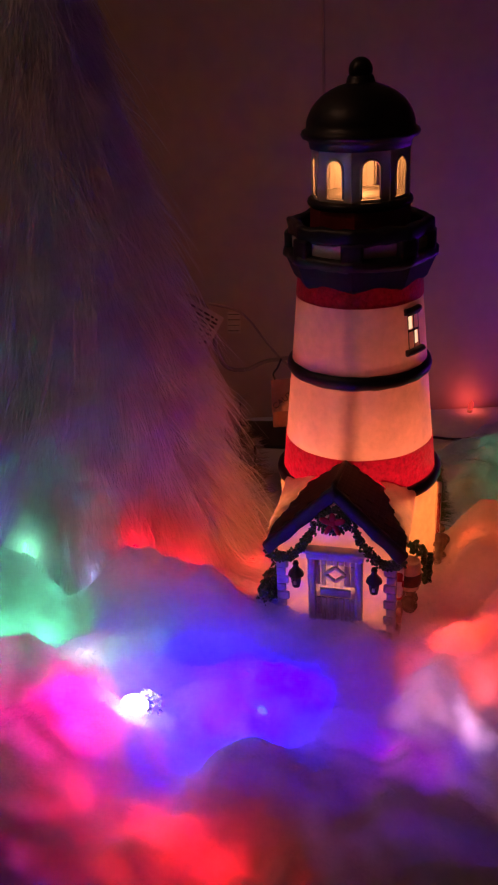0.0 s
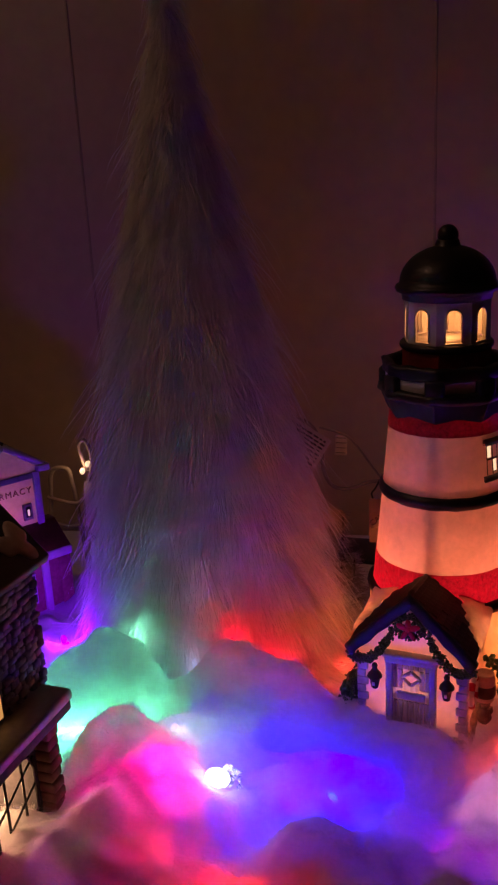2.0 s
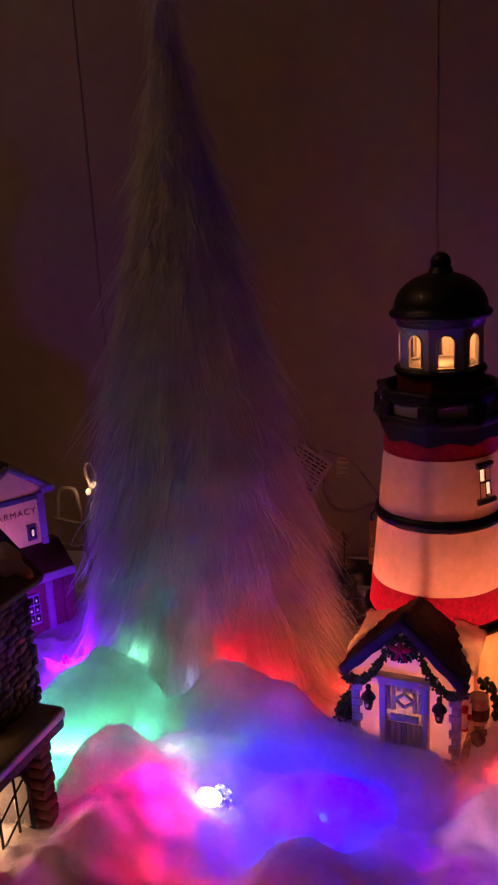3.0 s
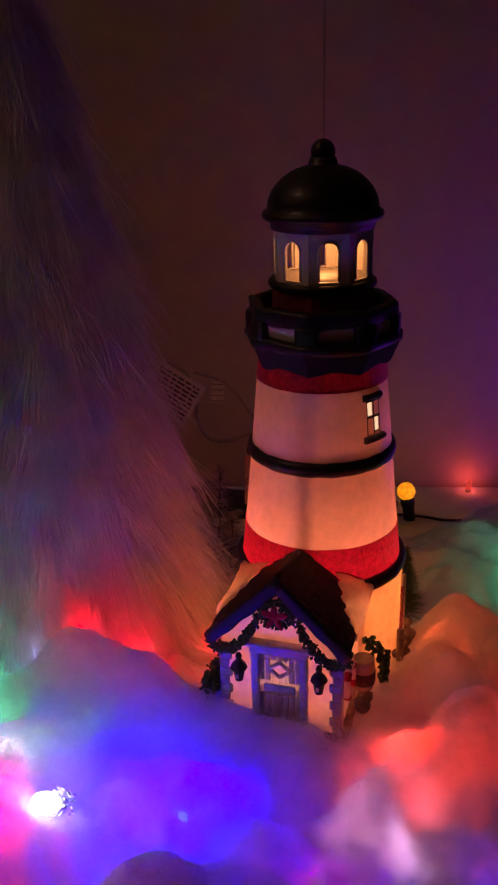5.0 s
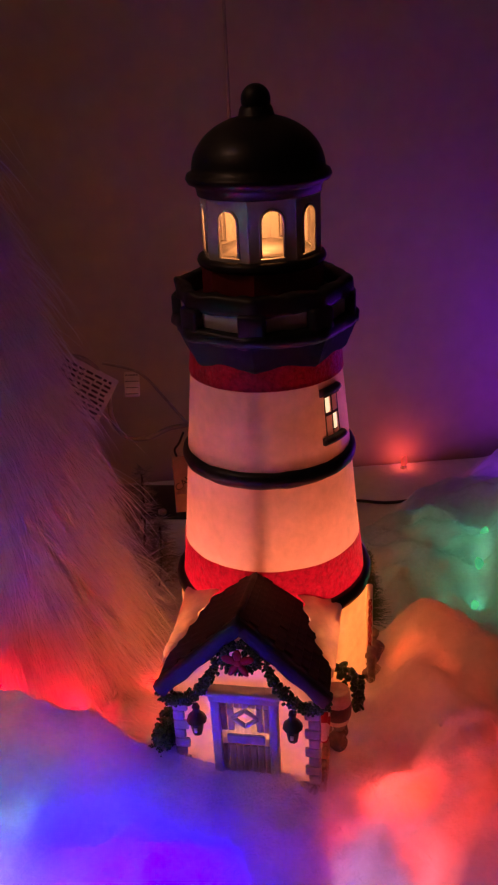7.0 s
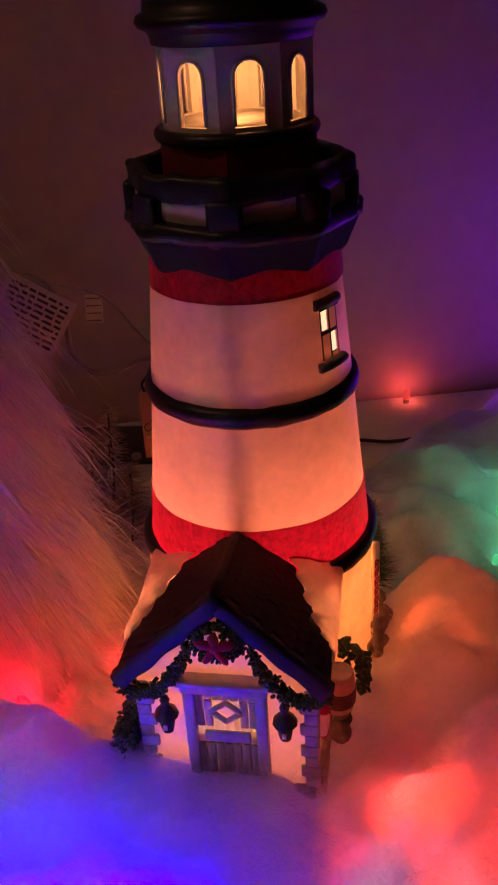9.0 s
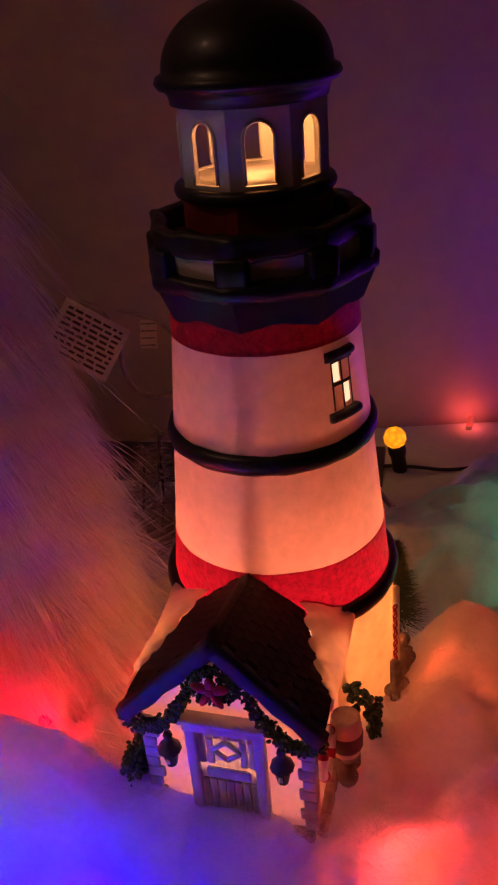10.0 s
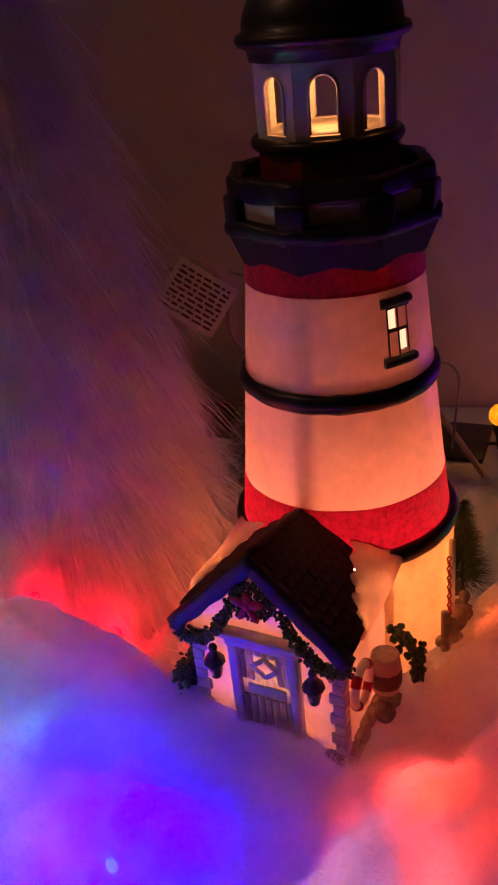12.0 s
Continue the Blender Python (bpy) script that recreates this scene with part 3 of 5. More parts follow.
def arch_panel():
    """One of eight lantern sides, with an arched opening right through it."""
    r, z0, z1 = 0.0236, 0.2196, 0.2449
    half = r * math.tan(radians(22.5)) + 0.0002
    hw, bottom, spring = 0.0049, 0.2220, 0.2364
    arch = [(hw * math.cos(radians(q)), spring + hw * math.sin(radians(q))) for q in range(0, 181, 15)]
    hole = [(hw, bottom)] + arch + [(-hw, bottom)]
    bm = bmesh.new()
    layers = []
    for d in (-r, -r + 0.0020):
        k = half if d == -r else half - 0.0008
        top = [bm.verts.new((x * k / half, d, z)) for x, z in [(half, z0)] + [(half, spring + 0.0)] + [(half * max(-1, min(1, 1.36 * math.cos(radians(q)) ** 3 + 0.1 * math.cos(radians(q)))) if q not in (15, 165) else half * (1 if q == 15 else -1), z1) for q in range(15, 166, 15)] + [(-half, spring), (-half, z0)]]
        inner = [bm.verts.new((x, d, z)) for x, z in hole]
        layers.append((top, inner))
    for top, inner in layers:
        for i in range(len(top) - 1):
            bm.faces.new((top[i], top[i + 1], inner[i + 1], inner[i]))
        bm.faces.new((top[-1], top[0], inner[0], inner[-1]))
    (t0, i0), (t1, i1) = layers
    for ring0, ring1 in ((t0, t1), (i0, i1)):
        for i in range(len(ring0)):
            j = (i + 1) % len(ring0)
            bm.faces.new((ring0[i], ring0[j], ring1[j], ring1[i]))
    bmesh.ops.recalc_face_normals(bm, faces=bm.faces[:])
    return bm


panel = part("lantern_panel", arch_panel(), LANTERN_WHITE, lighthouse, "white panel with an arched opening", smooth=False, at=pose(0, 0, 0, 0, 0, LANTERN_A))
trim_pts = [(0.0049, 0.2226)] + [(0.0049 * math.cos(radians(q)), 0.2364 + 0.0049 * math.sin(radians(q))) for q in range(0, 181, 20)] + [(-0.0049, 0.2226)]
trim = part("arch_trim", tube_along([(x, -0.0238, z) for x, z in trim_pts], 0.0006, 6), LANTERN_WHITE, lighthouse, "raised white rim of an arched opening", at=pose(0, 0, 0, 0, 0, LANTERN_A))
for k in range(1, 8):
    o = new("arch_trim", trim.data)
    o.parent, o.matrix_basis = lighthouse, pose(0, 0, 0, 0, 0, LANTERN_A + 45 * k)
    o["label"] = "raised white rim of an arched opening"
for k in range(1, 8):
    o = new("lantern_panel", panel.data)
    o.parent, o.matrix_basis = lighthouse, pose(0, 0, 0, 0, 0, LANTERN_A + 45 * k)
    o["label"] = "white panel with an arched opening"
dome = [(0.0240, 0.2448), (0.0258, 0.2452), (0.0262, 0.2478), (0.0272, 0.2492), (0.0294, 0.2500), (0.0303, 0.2518), (0.0296, 0.2536), (0.0276, 0.2546)]
dome += [(0.0276 * math.cos(radians(q)) , 0.2546 + 0.0210 * math.sin(radians(q))) for q in range(8, 75, 6)] + [(0.0072, 0.2752), (0.0066, 0.2775), (0.0060, 0.2785), (0.0001, 0.2790)]
part("dome", lathe(dome, 72), BLACK, lighthouse, "glossy black dome roof")
fin = bmesh.new()
bmesh.ops.create_uvsphere(fin, u_segments=24, v_segments=16, radius=0.0060, matrix=Matrix.Translation((0, 0, 0.2808)))
part("finial", fin, BLACK, lighthouse, "black ball finial")
# tower window
FRAME_BROWN = painted("dark_bronze_window_paint", (0.030, 0.020, 0.014), (0.085, 0.055, 0.034), 0.4)
SILL_GREY = painted("slate_brown_sill_paint", (0.085, 0.070, 0.076), (0.19, 0.155, 0.16), 0.45)
# panes emit in place of the lamplight from inside the tower
PANE_GLOW = glowing("yellow_pane_glow", (1.0, 0.80, 0.36), 0.95)
wa = radians(WIN_A)
wr = tower_r(0.153)
window = part("window", block(-0.0050, 0.0050, -0.0004, 0.0006, 0.1628, 0.1642), FRAME_BROWN, lighthouse, "small bronze framed window with lit panes", at=pose(wr * math.sin(wa), -wr * math.cos(wa), 0, 0, 0, WIN_A))
for a in (-7.2, 0.0, 7.2):
    w = 0.60 if a else 0.70
    part("mullion", lathe([(tower_r(0.1452) + 0.0006, 0.1452), (tower_r(0.1642) + 0.0006, 0.1642)], 2, a - w, a + w), FRAME_BROWN, window, at=pose(0, wr, 0))
part("glazing_bar", lathe([(tower_r(0.154) + 0.0005, 0.1539), (tower_r(0.1553) + 0.0005, 0.1552)], 8, -7.4, 7.4), FRAME_BROWN, window, at=pose(0, wr, 0))
for a0, a1, z0, z1 in ((-6.4, -0.9, 0.1553, 0.1628), (0.9, 6.4, 0.1467, 0.1540)):
    part("glow_pane", lathe([(tower_r(z0), z0), (tower_r(z1), z1)], 6, a0, a1), PANE_GLOW, window, "yellow pane with its own glow", at=pose(0, wr, 0))
part("lintel", ring_tube(tower_r(0.165) + 0.0004, 0.0019, 0.1648, -10.8, 10.8, segments=10, squash=0.95), SILL_GREY, window, at=pose(0, wr, 0))
part("sill", ring_tube(tower_r(0.143) + 0.0010, 0.0021, 0.1432, -10.8, 10.8, segments=10, squash=0.85), SILL_GREY, window, at=pose(0, wr, 0))

# keeper's porch
FRONT, EAVE_Z, APEX_Z = -0.0838, 0.0560, 0.0930
HALF = 0.0305
outline = [(U0 - HALF, 0.006), (U0 - 0.0125, 0.006), (U0 - 0.0125, 0.0520), (U0 + 0.0125, 0.0520), (U0 + 0.0125, 0.006), (U0 + HALF, 0.006), (U0 + HALF, EAVE_Z + 0.002), (U0, APEX_Z - 0.004), (U0 - HALF, EAVE_Z + 0.002)]
bm = bmesh.new()
vs = [bm.verts.new((x, FRONT, z)) for x, z in outline]
bm.faces.new([vs[0], vs[1], vs[2], vs[8]])
bm.faces.new([vs[2], vs[3], vs[7], vs[8]])
bm.faces.new([vs[3], vs[4], vs[5], vs[6], vs[7]])
part("front_wall", bm, HOUSE_WALL, lighthouse, "white porch front wall glowing pink", smooth=False)
for s in (-1, 1):
    bm = bmesh.new()
    x = U0 + s * HALF
    for z0, z1 in ((0.006, 0.030), (0.030, 0.056)):
        bm.faces.new([bm.verts.new(p) for p in ((x, FRONT, z0), (x, -0.030, z0), (x, -0.030, z1), (x, FRONT, z1))])
    part("side_wall", bm, HOUSE_WALL, lighthouse, "white porch side wall", smooth=False)
rng = random.Random(4)
# foundation stones and quoins
for k in range(7):
    w = 2 * HALF / 7
    x = U0 - HALF + w * k
    if 2 <= k <= 4:
        continue
    part("foundation_stone", block(x + 0.0004, x + w - 0.0004, FRONT - 0.0035, FRONT + 0.0015, -0.001, 0.0085 + rng.uniform(-0.001, 0.001), 0.0012), STONE, lighthouse)
# side stones in lighter tan, the warm glow on them put into the colour
for k in range(9):
    y0 = FRONT + 0.002 + k * 0.0062
    part("foundation_stone", block(U0 + HALF - 0.001, U0 + HALF + 0.0032, y0, y0 + 0.0057, -0.001, 0.0085 + rng.uniform(-0.001, 0.001), 0.0012), BARREL, lighthouse)
for s in (-1, 1):
    for k in range(9):
        z0 = 0.0075 + k * 0.0050
        w = 0.0066 if k % 2 else 0.0050
        x = U0 + s * (HALF + 0.0012)
        xa, xb = sorted((x, x - s * w))
        part("quoin", block(xa, xb, FRONT - 0.0013, FRONT + 0.0040, z0, z0 + 0.00492, 0.0007), QUOIN, lighthouse, "grey-blue corner stone")
# door
door = part("door", prism([(U0 - 0.0108, 0.006), (U0 + 0.0108, 0.006), (U0 + 0.0108, 0.0300), (U0 - 0.0108, 0.0300)], FRONT - 0.0008, FRONT + 0.0012), DOOR_WOOD, lighthouse, "weathered cream plank door with a diamond window", smooth=False)
DZ = 0.0415
dia = [(0.0048, 0), (0, 0.0038), (-0.0048, 0), (0, -0.0038)]
cor = [(0.0108, 0.0515), (-0.0108, 0.0515), (-0.0108, 0.0300), (0.0108, 0.0300)]
bm = bmesh.new()
for d in (FRONT - 0.0008,):
    c = [bm.verts.new((U0 + x, d, z)) for x, z in cor]
    q = [bm.verts.new((U0 + x, d, DZ + z)) for x, z in dia]
    bm.faces.new((c[0], c[1], q[1]))
    bm.faces.new((c[1], c[2], q[2]))
    bm.faces.new((c[1], q[2], q[1]))
    bm.faces.new((c[2], c[3], q[3]))
    bm.faces.new((c[2], q[3], q[2]))
    bm.faces.new((c[3], c[0], q[0]))
    bm.faces.new((c[3], q[0], q[3]))
    bm.faces.new((c[0], q[1], q[0]))
part("upper_door", bm, DOOR_WOOD, door, smooth=False)
for k in range(7):
    x = U0 - 0.0108 + 0.0216 * k / 7
    for z0, z1 in ((0.0075, 0.0265), (0.0465, 0.0512)):
        part("plank", block(x + 0.0002, x + 0.0029, FRONT - 0.0017, FRONT - 0.0006, z0 + rng.uniform(0, 0.0006), z1, 0.0004), DOOR_PLANK, door)
    if k in (0, 1, 5, 6):
        part("plank", block(x + 0.0002, x + 0.0029, FRONT - 0.0017, FRONT - 0.0006, 0.0345, 0.0468, 0.0004), DOOR_PLANK, door)
part("rail_board", block(U0 - 0.0082, U0 + 0.0082, FRONT - 0.0021, FRONT - 0.0006, 0.0276, 0.0326, 0.0009), QUOIN, door)
for i in range(4):
    (xa, za), (xb, zb) = dia[i], dia[(i + 1) % 4]
    part("diamond_frame", tube_along([(U0 + xa * 1.12, FRONT - 0.0014, DZ + za * 1.12), (U0 + xb * 1.12, FRONT - 0.0014, DZ + zb * 1.12)], 0.0010, 8), DOOR_FRAME, door)
bm = bmesh.new()
bm.faces.new([bm.verts.new((U0 + x, FRONT - 0.0002, DZ + z)) for x, z in dia])
part("diamond_pane", bm, HOUSE_WALL, door, "glowing diamond pane", smooth=False)
for s in (-1, 1):
    xa, xb = sorted((U0 + s * 0.0104, U0 + s * 0.0144))
    part("door_jamb", block(xa, xb, FRONT - 0.0034, FRONT + 0.001, 0.003, 0.0535, 0.0009), DOOR_FRAME, door)
part("door_header", block(U0 - 0.0150, U0 + 0.0150, FRONT - 0.0040, FRONT + 0.001, 0.0510, 0.0555, 0.0009), DOOR_FRAME, door)
part("door_cornice", block(U0 - 0.0164, U0 + 0.0164, FRONT - 0.0056, FRONT + 0.001, 0.0552, 0.0576, 0.0008), DOOR_FRAME, door)
# wall lanterns
for s in (-1, 1):
    x = U0 + s * 0.0205
    lamp = part("wall_lantern", lathe([(0.0001, 0.0335), (0.0020, 0.0335), (0.0026, 0.0365), (0.0032, 0.0412), (0.0001, 0.0412)], 8, phase=22.5), BLACK, lighthouse, "black wall lantern beside the door", smooth=False, at=pose(x, FRONT - 0.0034, 0))
    part("cap", lathe([(0.0044, 0.0408), (0.0040, 0.0422), (0.0020, 0.0446), (0.0013, 0.0462), (0.0018, 0.0474), (0.0012, 0.0490), (0.0001, 0.0494)], 10), BLACK, lamp)
    part("pane", block(-0.0008, 0.0006, -0.0032, -0.0026, 0.0362, 0.0382), WHITE_PAINT, lamp)
    part("bracket", block(-0.0010, 0.0010, -0.0002, 0.0036, 0.0392, 0.0412, 0.0004), BLACK, lamp)
# roof
RF, RB = -0.0885, -0.0415
OUT, EAVE_TOP = 0.0360, 0.0600
slope = math.atan2(0.0915 - EAVE_TOP, OUT)
run = math.hypot(OUT, 0.0915 - EAVE_TOP)


def ridge_z(v):
    return 0.0958 - 0.0090 * (v - RF) / (RB - RF)

roof = thing("roof", "", "", Matrix.Identity(4))
roof.parent = lighthouse
roof["label"] = "dark brown shingled porch roof with navy eaves"


def roof_point(s, d, v, up=0.0):
    """s: side, d: way down the slope, v: along the ridge, up: off the roof."""
    return (U0 + s * (d * math.cos(slope) + up * math.sin(slope)), v, ridge_z(v) + (EAVE_TOP - ridge_z(v)) * d / run + up * math.cos(slope))


def snow_edge(v):
    """How far down the slope the shingles show before the roof snow begins."""
    k = (v - RF) / (RB - RF)
    return run * (1.22 - 0.34 * step(0.30, 0.40, k) - 0.62 * max(k - 0.36, 0)) + 0.0014 * math.sin(v * 900)


for s in (-1, 1):
    bm = bmesh.new()
    rows = []
    for v in frange(RF, RB, 20):
        e = min(snow_edge(v) + 0.0035, run)
        rows.append([bm.verts.new(roof_point(s, d, v, up)) for d, up in ((0, 0), (e * 0.5, 0), (e, 0), (e, -0.004), (e * 0.5, -0.0045), (0, -0.005))])
    for p, q in zip(rows, rows[1:]):
        for i in range(6):
            j = (i + 1) % 6
            bm.faces.new((p[i], p[j], q[j], q[i]))
    bm.faces.new(rows[0])
    bm.faces.new(list(reversed(rows[-1])))
    bmesh.ops.recalc_face_normals(bm, faces=bm.faces[:])
    part("roof_slope", bm, ROOF_BROWN, roof, smooth=False)
    bm = bmesh.new()
    rows = []
    for d in frange(-0.0005, run + 0.0015, 14):
        q = 0.0004 * math.sin(d * 420 + s)
        low = -0.0062 - q
        rows.append([bm.verts.new(roof_point(s, d, v, up)) for v, up in ((RF - 0.0016, 0.0004), (RF - 0.0024, -0.0010), (RF - 0.0024, low + 0.001), (RF - 0.0014, low), (RF + 0.0020, low), (RF + 0.0020, 0.0004))])
    for p, q in zip(rows, rows[1:]):
        for i in range(6):
            j = (i + 1) % 6
            bm.faces.new((p[i], p[j], q[j], q[i]))
    bm.faces.new(rows[0])
    bm.faces.new(list(reversed(rows[-1])))
    bmesh.ops.recalc_face_normals(bm, faces=bm.faces[:])
    part("bargeboard", bm, FASCIA, roof, "navy bargeboard")
part("ridge_cap", tube_along([roof_point(1, 0, v, 0.0002) for v in frange(RF, RB - 0.006, 6)], 0.0016, 8), ROOF_BROWN, roof)


def tower_meet(d):
    """Where the roof runs into the round tower, a little inside its skin."""
    z = ridge_z(RB) + (EAVE_TOP - ridge_z(RB)) * d / run
    u = d * math.cos(slope)
    return -math.sqrt(max(tower_r(z) ** 2 - u * u, 1e-8)) + 0.0016


for s in (-1, 1):
    bm = bmesh.new()
    cols = []
    for k in frange(0.0, 1.0, 30):
        v = RF + 0.010 + (RB - RF - 0.010) * k
        d0 = min(snow_edge(v), run - 0.0005)
        col = []
        for d in frange(d0, run + 0.0010, 10):
            q = (d - d0) / (run + 0.0010 - d0 + 1e-6)
            thick = 0.0036 * (math.sin(math.pi * min(max(q, 0.02), 0.98)) ** 0.5) * min(1, (run + 0.001 - d0) / 0.006)
            vv = v + (tower_meet(d) - RB) * step(0.45, 1.0, k)
            p = roof_point(s, d, vv, thick + 0.0006 * noise.noise((d * 200, v * 200, s)))
            lift = 0.0050 * step(0.55, 1.0, k) * step(0.5, 1.0, q)
            col.append(bm.verts.new((p[0], p[1], p[2] + lift)))
        cols.append(col)
    for a, b in zip(cols, cols[1:]):
        for i in range(10):
            bm.faces.new((a[i], a[i + 1], b[i + 1], b[i]))
    part("roof_snow", bm, ROOF_SNOW, roof, "smooth white glazed snow on the roof")
shingle = bpy.data.meshes.new("shingle")
bm = block(-0.0024, 0.0024, -0.0024, 0.0024, -0.0003, 0.0006, 0.0003, seg=1)
bm.to_mesh(shingle)
bm.free()
shingle.materials.append(ROOF_BROWN)
for s in (-1, 1):
    for row in range(10):
        for col in range(11):
            d = 0.0025 + row * (run - 0.003) / 10
            v = RF + 0.0035 + col * 0.0052 + (0.0026 if row % 2 else 0) + rng.uniform(-0.0003, 0.0003)
            if d > snow_edge(v) + 0.001 or v > RB - 0.004:
                continue
            o = new("shingle", shingle)
            o.parent = roof
            p = roof_point(s, d, v, 0.0001 + rng.uniform(0, 0.0003))
            o.matrix_basis = Matrix.Translation(p) @ Euler((0, s * (slope - 0.10), 0)).to_matrix().to_4x4()
# garland, wreath, bow
for s in (-1, 1):
    pts = []
    for i in range(15):
        k = i / 14
        d = 0.010 + k * (run - 0.012)
        sag = 0.0118 * math.sin(math.pi * k) ** 0.8 + 0.0086
        pts.append((U0 + s * d * math.cos(slope), RF + 0.0006, 0.0930 - d * math.sin(slope) - sag))
    part("garland", clump(pts, 0.0009, rng, 40, spread=0.0021), GREEN, lighthouse, "dark green leafy garland under the gable")
part("wreath", clump([(U0 + 0.0064 * math.cos(q / 14 * 6.283), RF - 0.0010, 0.0765 + 0.0064 * math.sin(q / 14 * 6.283)) for q in range(16)], 0.0009, rng, 22, spread=0.0017), GREEN, lighthouse, "small green wreath at the gable")
knot = bmesh.new()
bmesh.ops.create_icosphere(knot, subdivisions=2, radius=1.0, matrix=Matrix.Translation((U0, RF - 0.0050, 0.0772)) @ Matrix.Diagonal((0.0018, 0.0012, 0.0018, 1)))
bow = part("bow", knot, BOW_RED, lighthouse, "red ribbon bow on the wreath")
for q, far, l, w in ((18, 0.0034, 0.0036, 0.0019), (162, 0.0034, 0.0036, 0.0019), (240, 0.0038, 0.0040, 0.0015), (300, 0.0038, 0.0040, 0.0015), (90, 0.0030, 0.0030, 0.0017)):
    loop = bmesh.new()
    m = Matrix.Translation((U0 + far * math.cos(radians(q)), RF - 0.0046, 0.0770 + far * math.sin(radians(q)))) @ Euler((0, -radians(q), 0)).to_matrix().to_4x4() @ Matrix.Diagonal((l, 0.0012, w, 1))
    bmesh.ops.create_icosphere(loop, subdivisions=2, radius=1.0, matrix=m)
    part("ribbon_loop", loop, BOW_RED, bow)
part("wreath_middle", clump([(U0 + rng.uniform(-0.003, 0.003), RF - 0.0006, 0.0765 + rng.uniform(-0.003, 0.003)) for q in range(9)], 0.0015, rng, 3), GREEN, lighthouse)
# planting and clutter moulded onto the base
part("bush", clump([(U0 - HALF - 0.005 - rng.uniform(0, 0.0095) * (1.15 - k / 40), FRONT + 0.004 + rng.uniform(-0.010, 0.010), 0.001 + k * 0.00080) for k in range(40)], 0.0014, rng, 26, stretch=(1, 1, 0.7), spread=0.0034), GREEN, lighthouse, "dark blue-green bush beside the porch")
# moulded clutter along the right side of the base
def barrel(x, y, z0, r, tall, lean=0):
    b = part("barrel", lathe([(0.0001, 0), (r * 0.86, 0), (r * 0.98, tall * 0.25), (r, tall * 0.5), (r * 0.97, tall * 0.75), (r * 0.90, tall), (r * 0.78, tall + 0.0004), (r * 0.74, tall - 0.0006), (0.0001, tall - 0.0006)], 24), BARREL, lighthouse, "tan barrel with a dark band", at=pose(x, y, z0, lean, 0, 0))
    part("band", lathe([(r * 0.985, tall * 0.18), (r * 1.03, tall * 0.22), (r * 1.05, tall * 0.55), (r * 1.00, tall * 0.62)], 24), BARREL_DARK, b, "dark band")
    return b


barrel(0.0352, -0.0545, 0.0172, 0.0062, 0.0170)
part("plinth", clump([(0.0352, -0.0545, 0.013), (0.0376, -0.050, 0.008), (0.0345, -0.057, 0.006), (0.0350, -0.0535, 0.004), (0.0385, -0.046, 0.004)], 0.0042, rng, 1, sub=2), STONE, lighthouse, "moulded stone under the barrel")
part("shrub", clump([(0.0385 + rng.uniform(-0.0048, 0.0048), -0.0435 + rng.uniform(-0.004, 0.004), 0.034 + rng.uniform(-0.005, 0.0045)) for k in range(22)], 0.0014, rng, 18, stretch=(1, 1, 0.7)), GREEN, lighthouse, "leafy dark green shrub at the tower's foot")
part("shrub_stem", clump([(0.0440, -0.0400, 0.012 + 0.003 * k) for k in range(6)], 0.0016, rng, 16, stretch=(1, 1, 0.7), spread=0.0024), GREEN, lighthouse)
for k in range(6):
    a = radians(70 + 11 * k)
    part("rock", clump([(0.051 * math.sin(a), -0.051 * math.cos(a), 0.006), (0.050 * math.sin(a + 0.06), -0.050 * math.cos(a + 0.06), 0.014)], 0.0040, rng, 2, sub=2), STONE, lighthouse, "brown moulded rock")
part("post", tube_along([(0.0495, -0.018, 0.004), (0.0492, -0.0175, 0.030)], 0.0021, 8), STONE, lighthouse)
part("pole", tube_along([(0.0478, -0.0030, 0.010), (0.0476, -0.0020, 0.056)], 0.0016, 8), WHITE_PAINT, lighthouse, "pink-white pole with a chain")
for k in range(16):
    part("chain_link", ring_tube(0.0010, 0.00035, 0, segments=12, sides=6), BOW_RED, lighthouse, at=pose(0.0482, -0.0066 - 0.00017 * k, 0.014 + 0.0025 * k, 90, 0, 50 if k % 2 else 130))
life = part("life_ring", ring_tube(0.0082, 0.0018, 0, segments=36), WHITE_PAINT, lighthouse, "white life ring with red wraps", at=pose(U0 + HALF + 0.0018, -0.0690, 0.0300, 0, 90, 0))
for k in range(4):
    part("wrap", ring_tube(0.0082, 0.00202, 0, 30 + 90 * k, 58 + 90 * k, segments=6), BOW_RED, life, "red wrap")
# unseen rod, added to throw the soft vertical stripe on the tower wall
part("shade_rod", tube_along([(0.0, -0.0235, z) for z in frange(0.064, 0.188, 12)], 0.0022, 10), CORD_BLACK, lighthouse, "unseen rod added inside the tower to shade a stripe")
inner = lathe([(0.0001, 0.0), (0.004, 0.0), (0.006, 0.012), (0.0055, 0.020), (0.003, 0.026), (0.0001, 0.028)], 20)
glow_bulb = part("night_light_bulb", inner, glowing("warm_filament_bulb", (1.0, 0.62, 0.26), 30.0), lighthouse, "small warm bulb inside the base", at=pose(0, 0, 0.030))
glow_bulb.visible_shadow = False
part("bulb_socket", lathe([(0.0001, 0.0), (0.009, 0.0), (0.009, 0.026), (0.005, 0.030)], 20), CORD_WHITE, lighthouse, at=pose(0, 0, 0))
LAMP_M = Matrix.Translation(LH) @ pose(0, 0, 0, 0, 0, LH_TURN)
point_lamp("night_light", LAMP_M @ Vector((0, 0, 0.046)), WARM, TOWER_WATTS, 0.006)
# extra fill lamp added in the lantern, besides the base bulb
point_lamp("lantern_fill", LAMP_M @ Vector((0, 0, 0.2345)), (1.0, 0.42, 0.085), LANTERN_WATTS, 0.007)

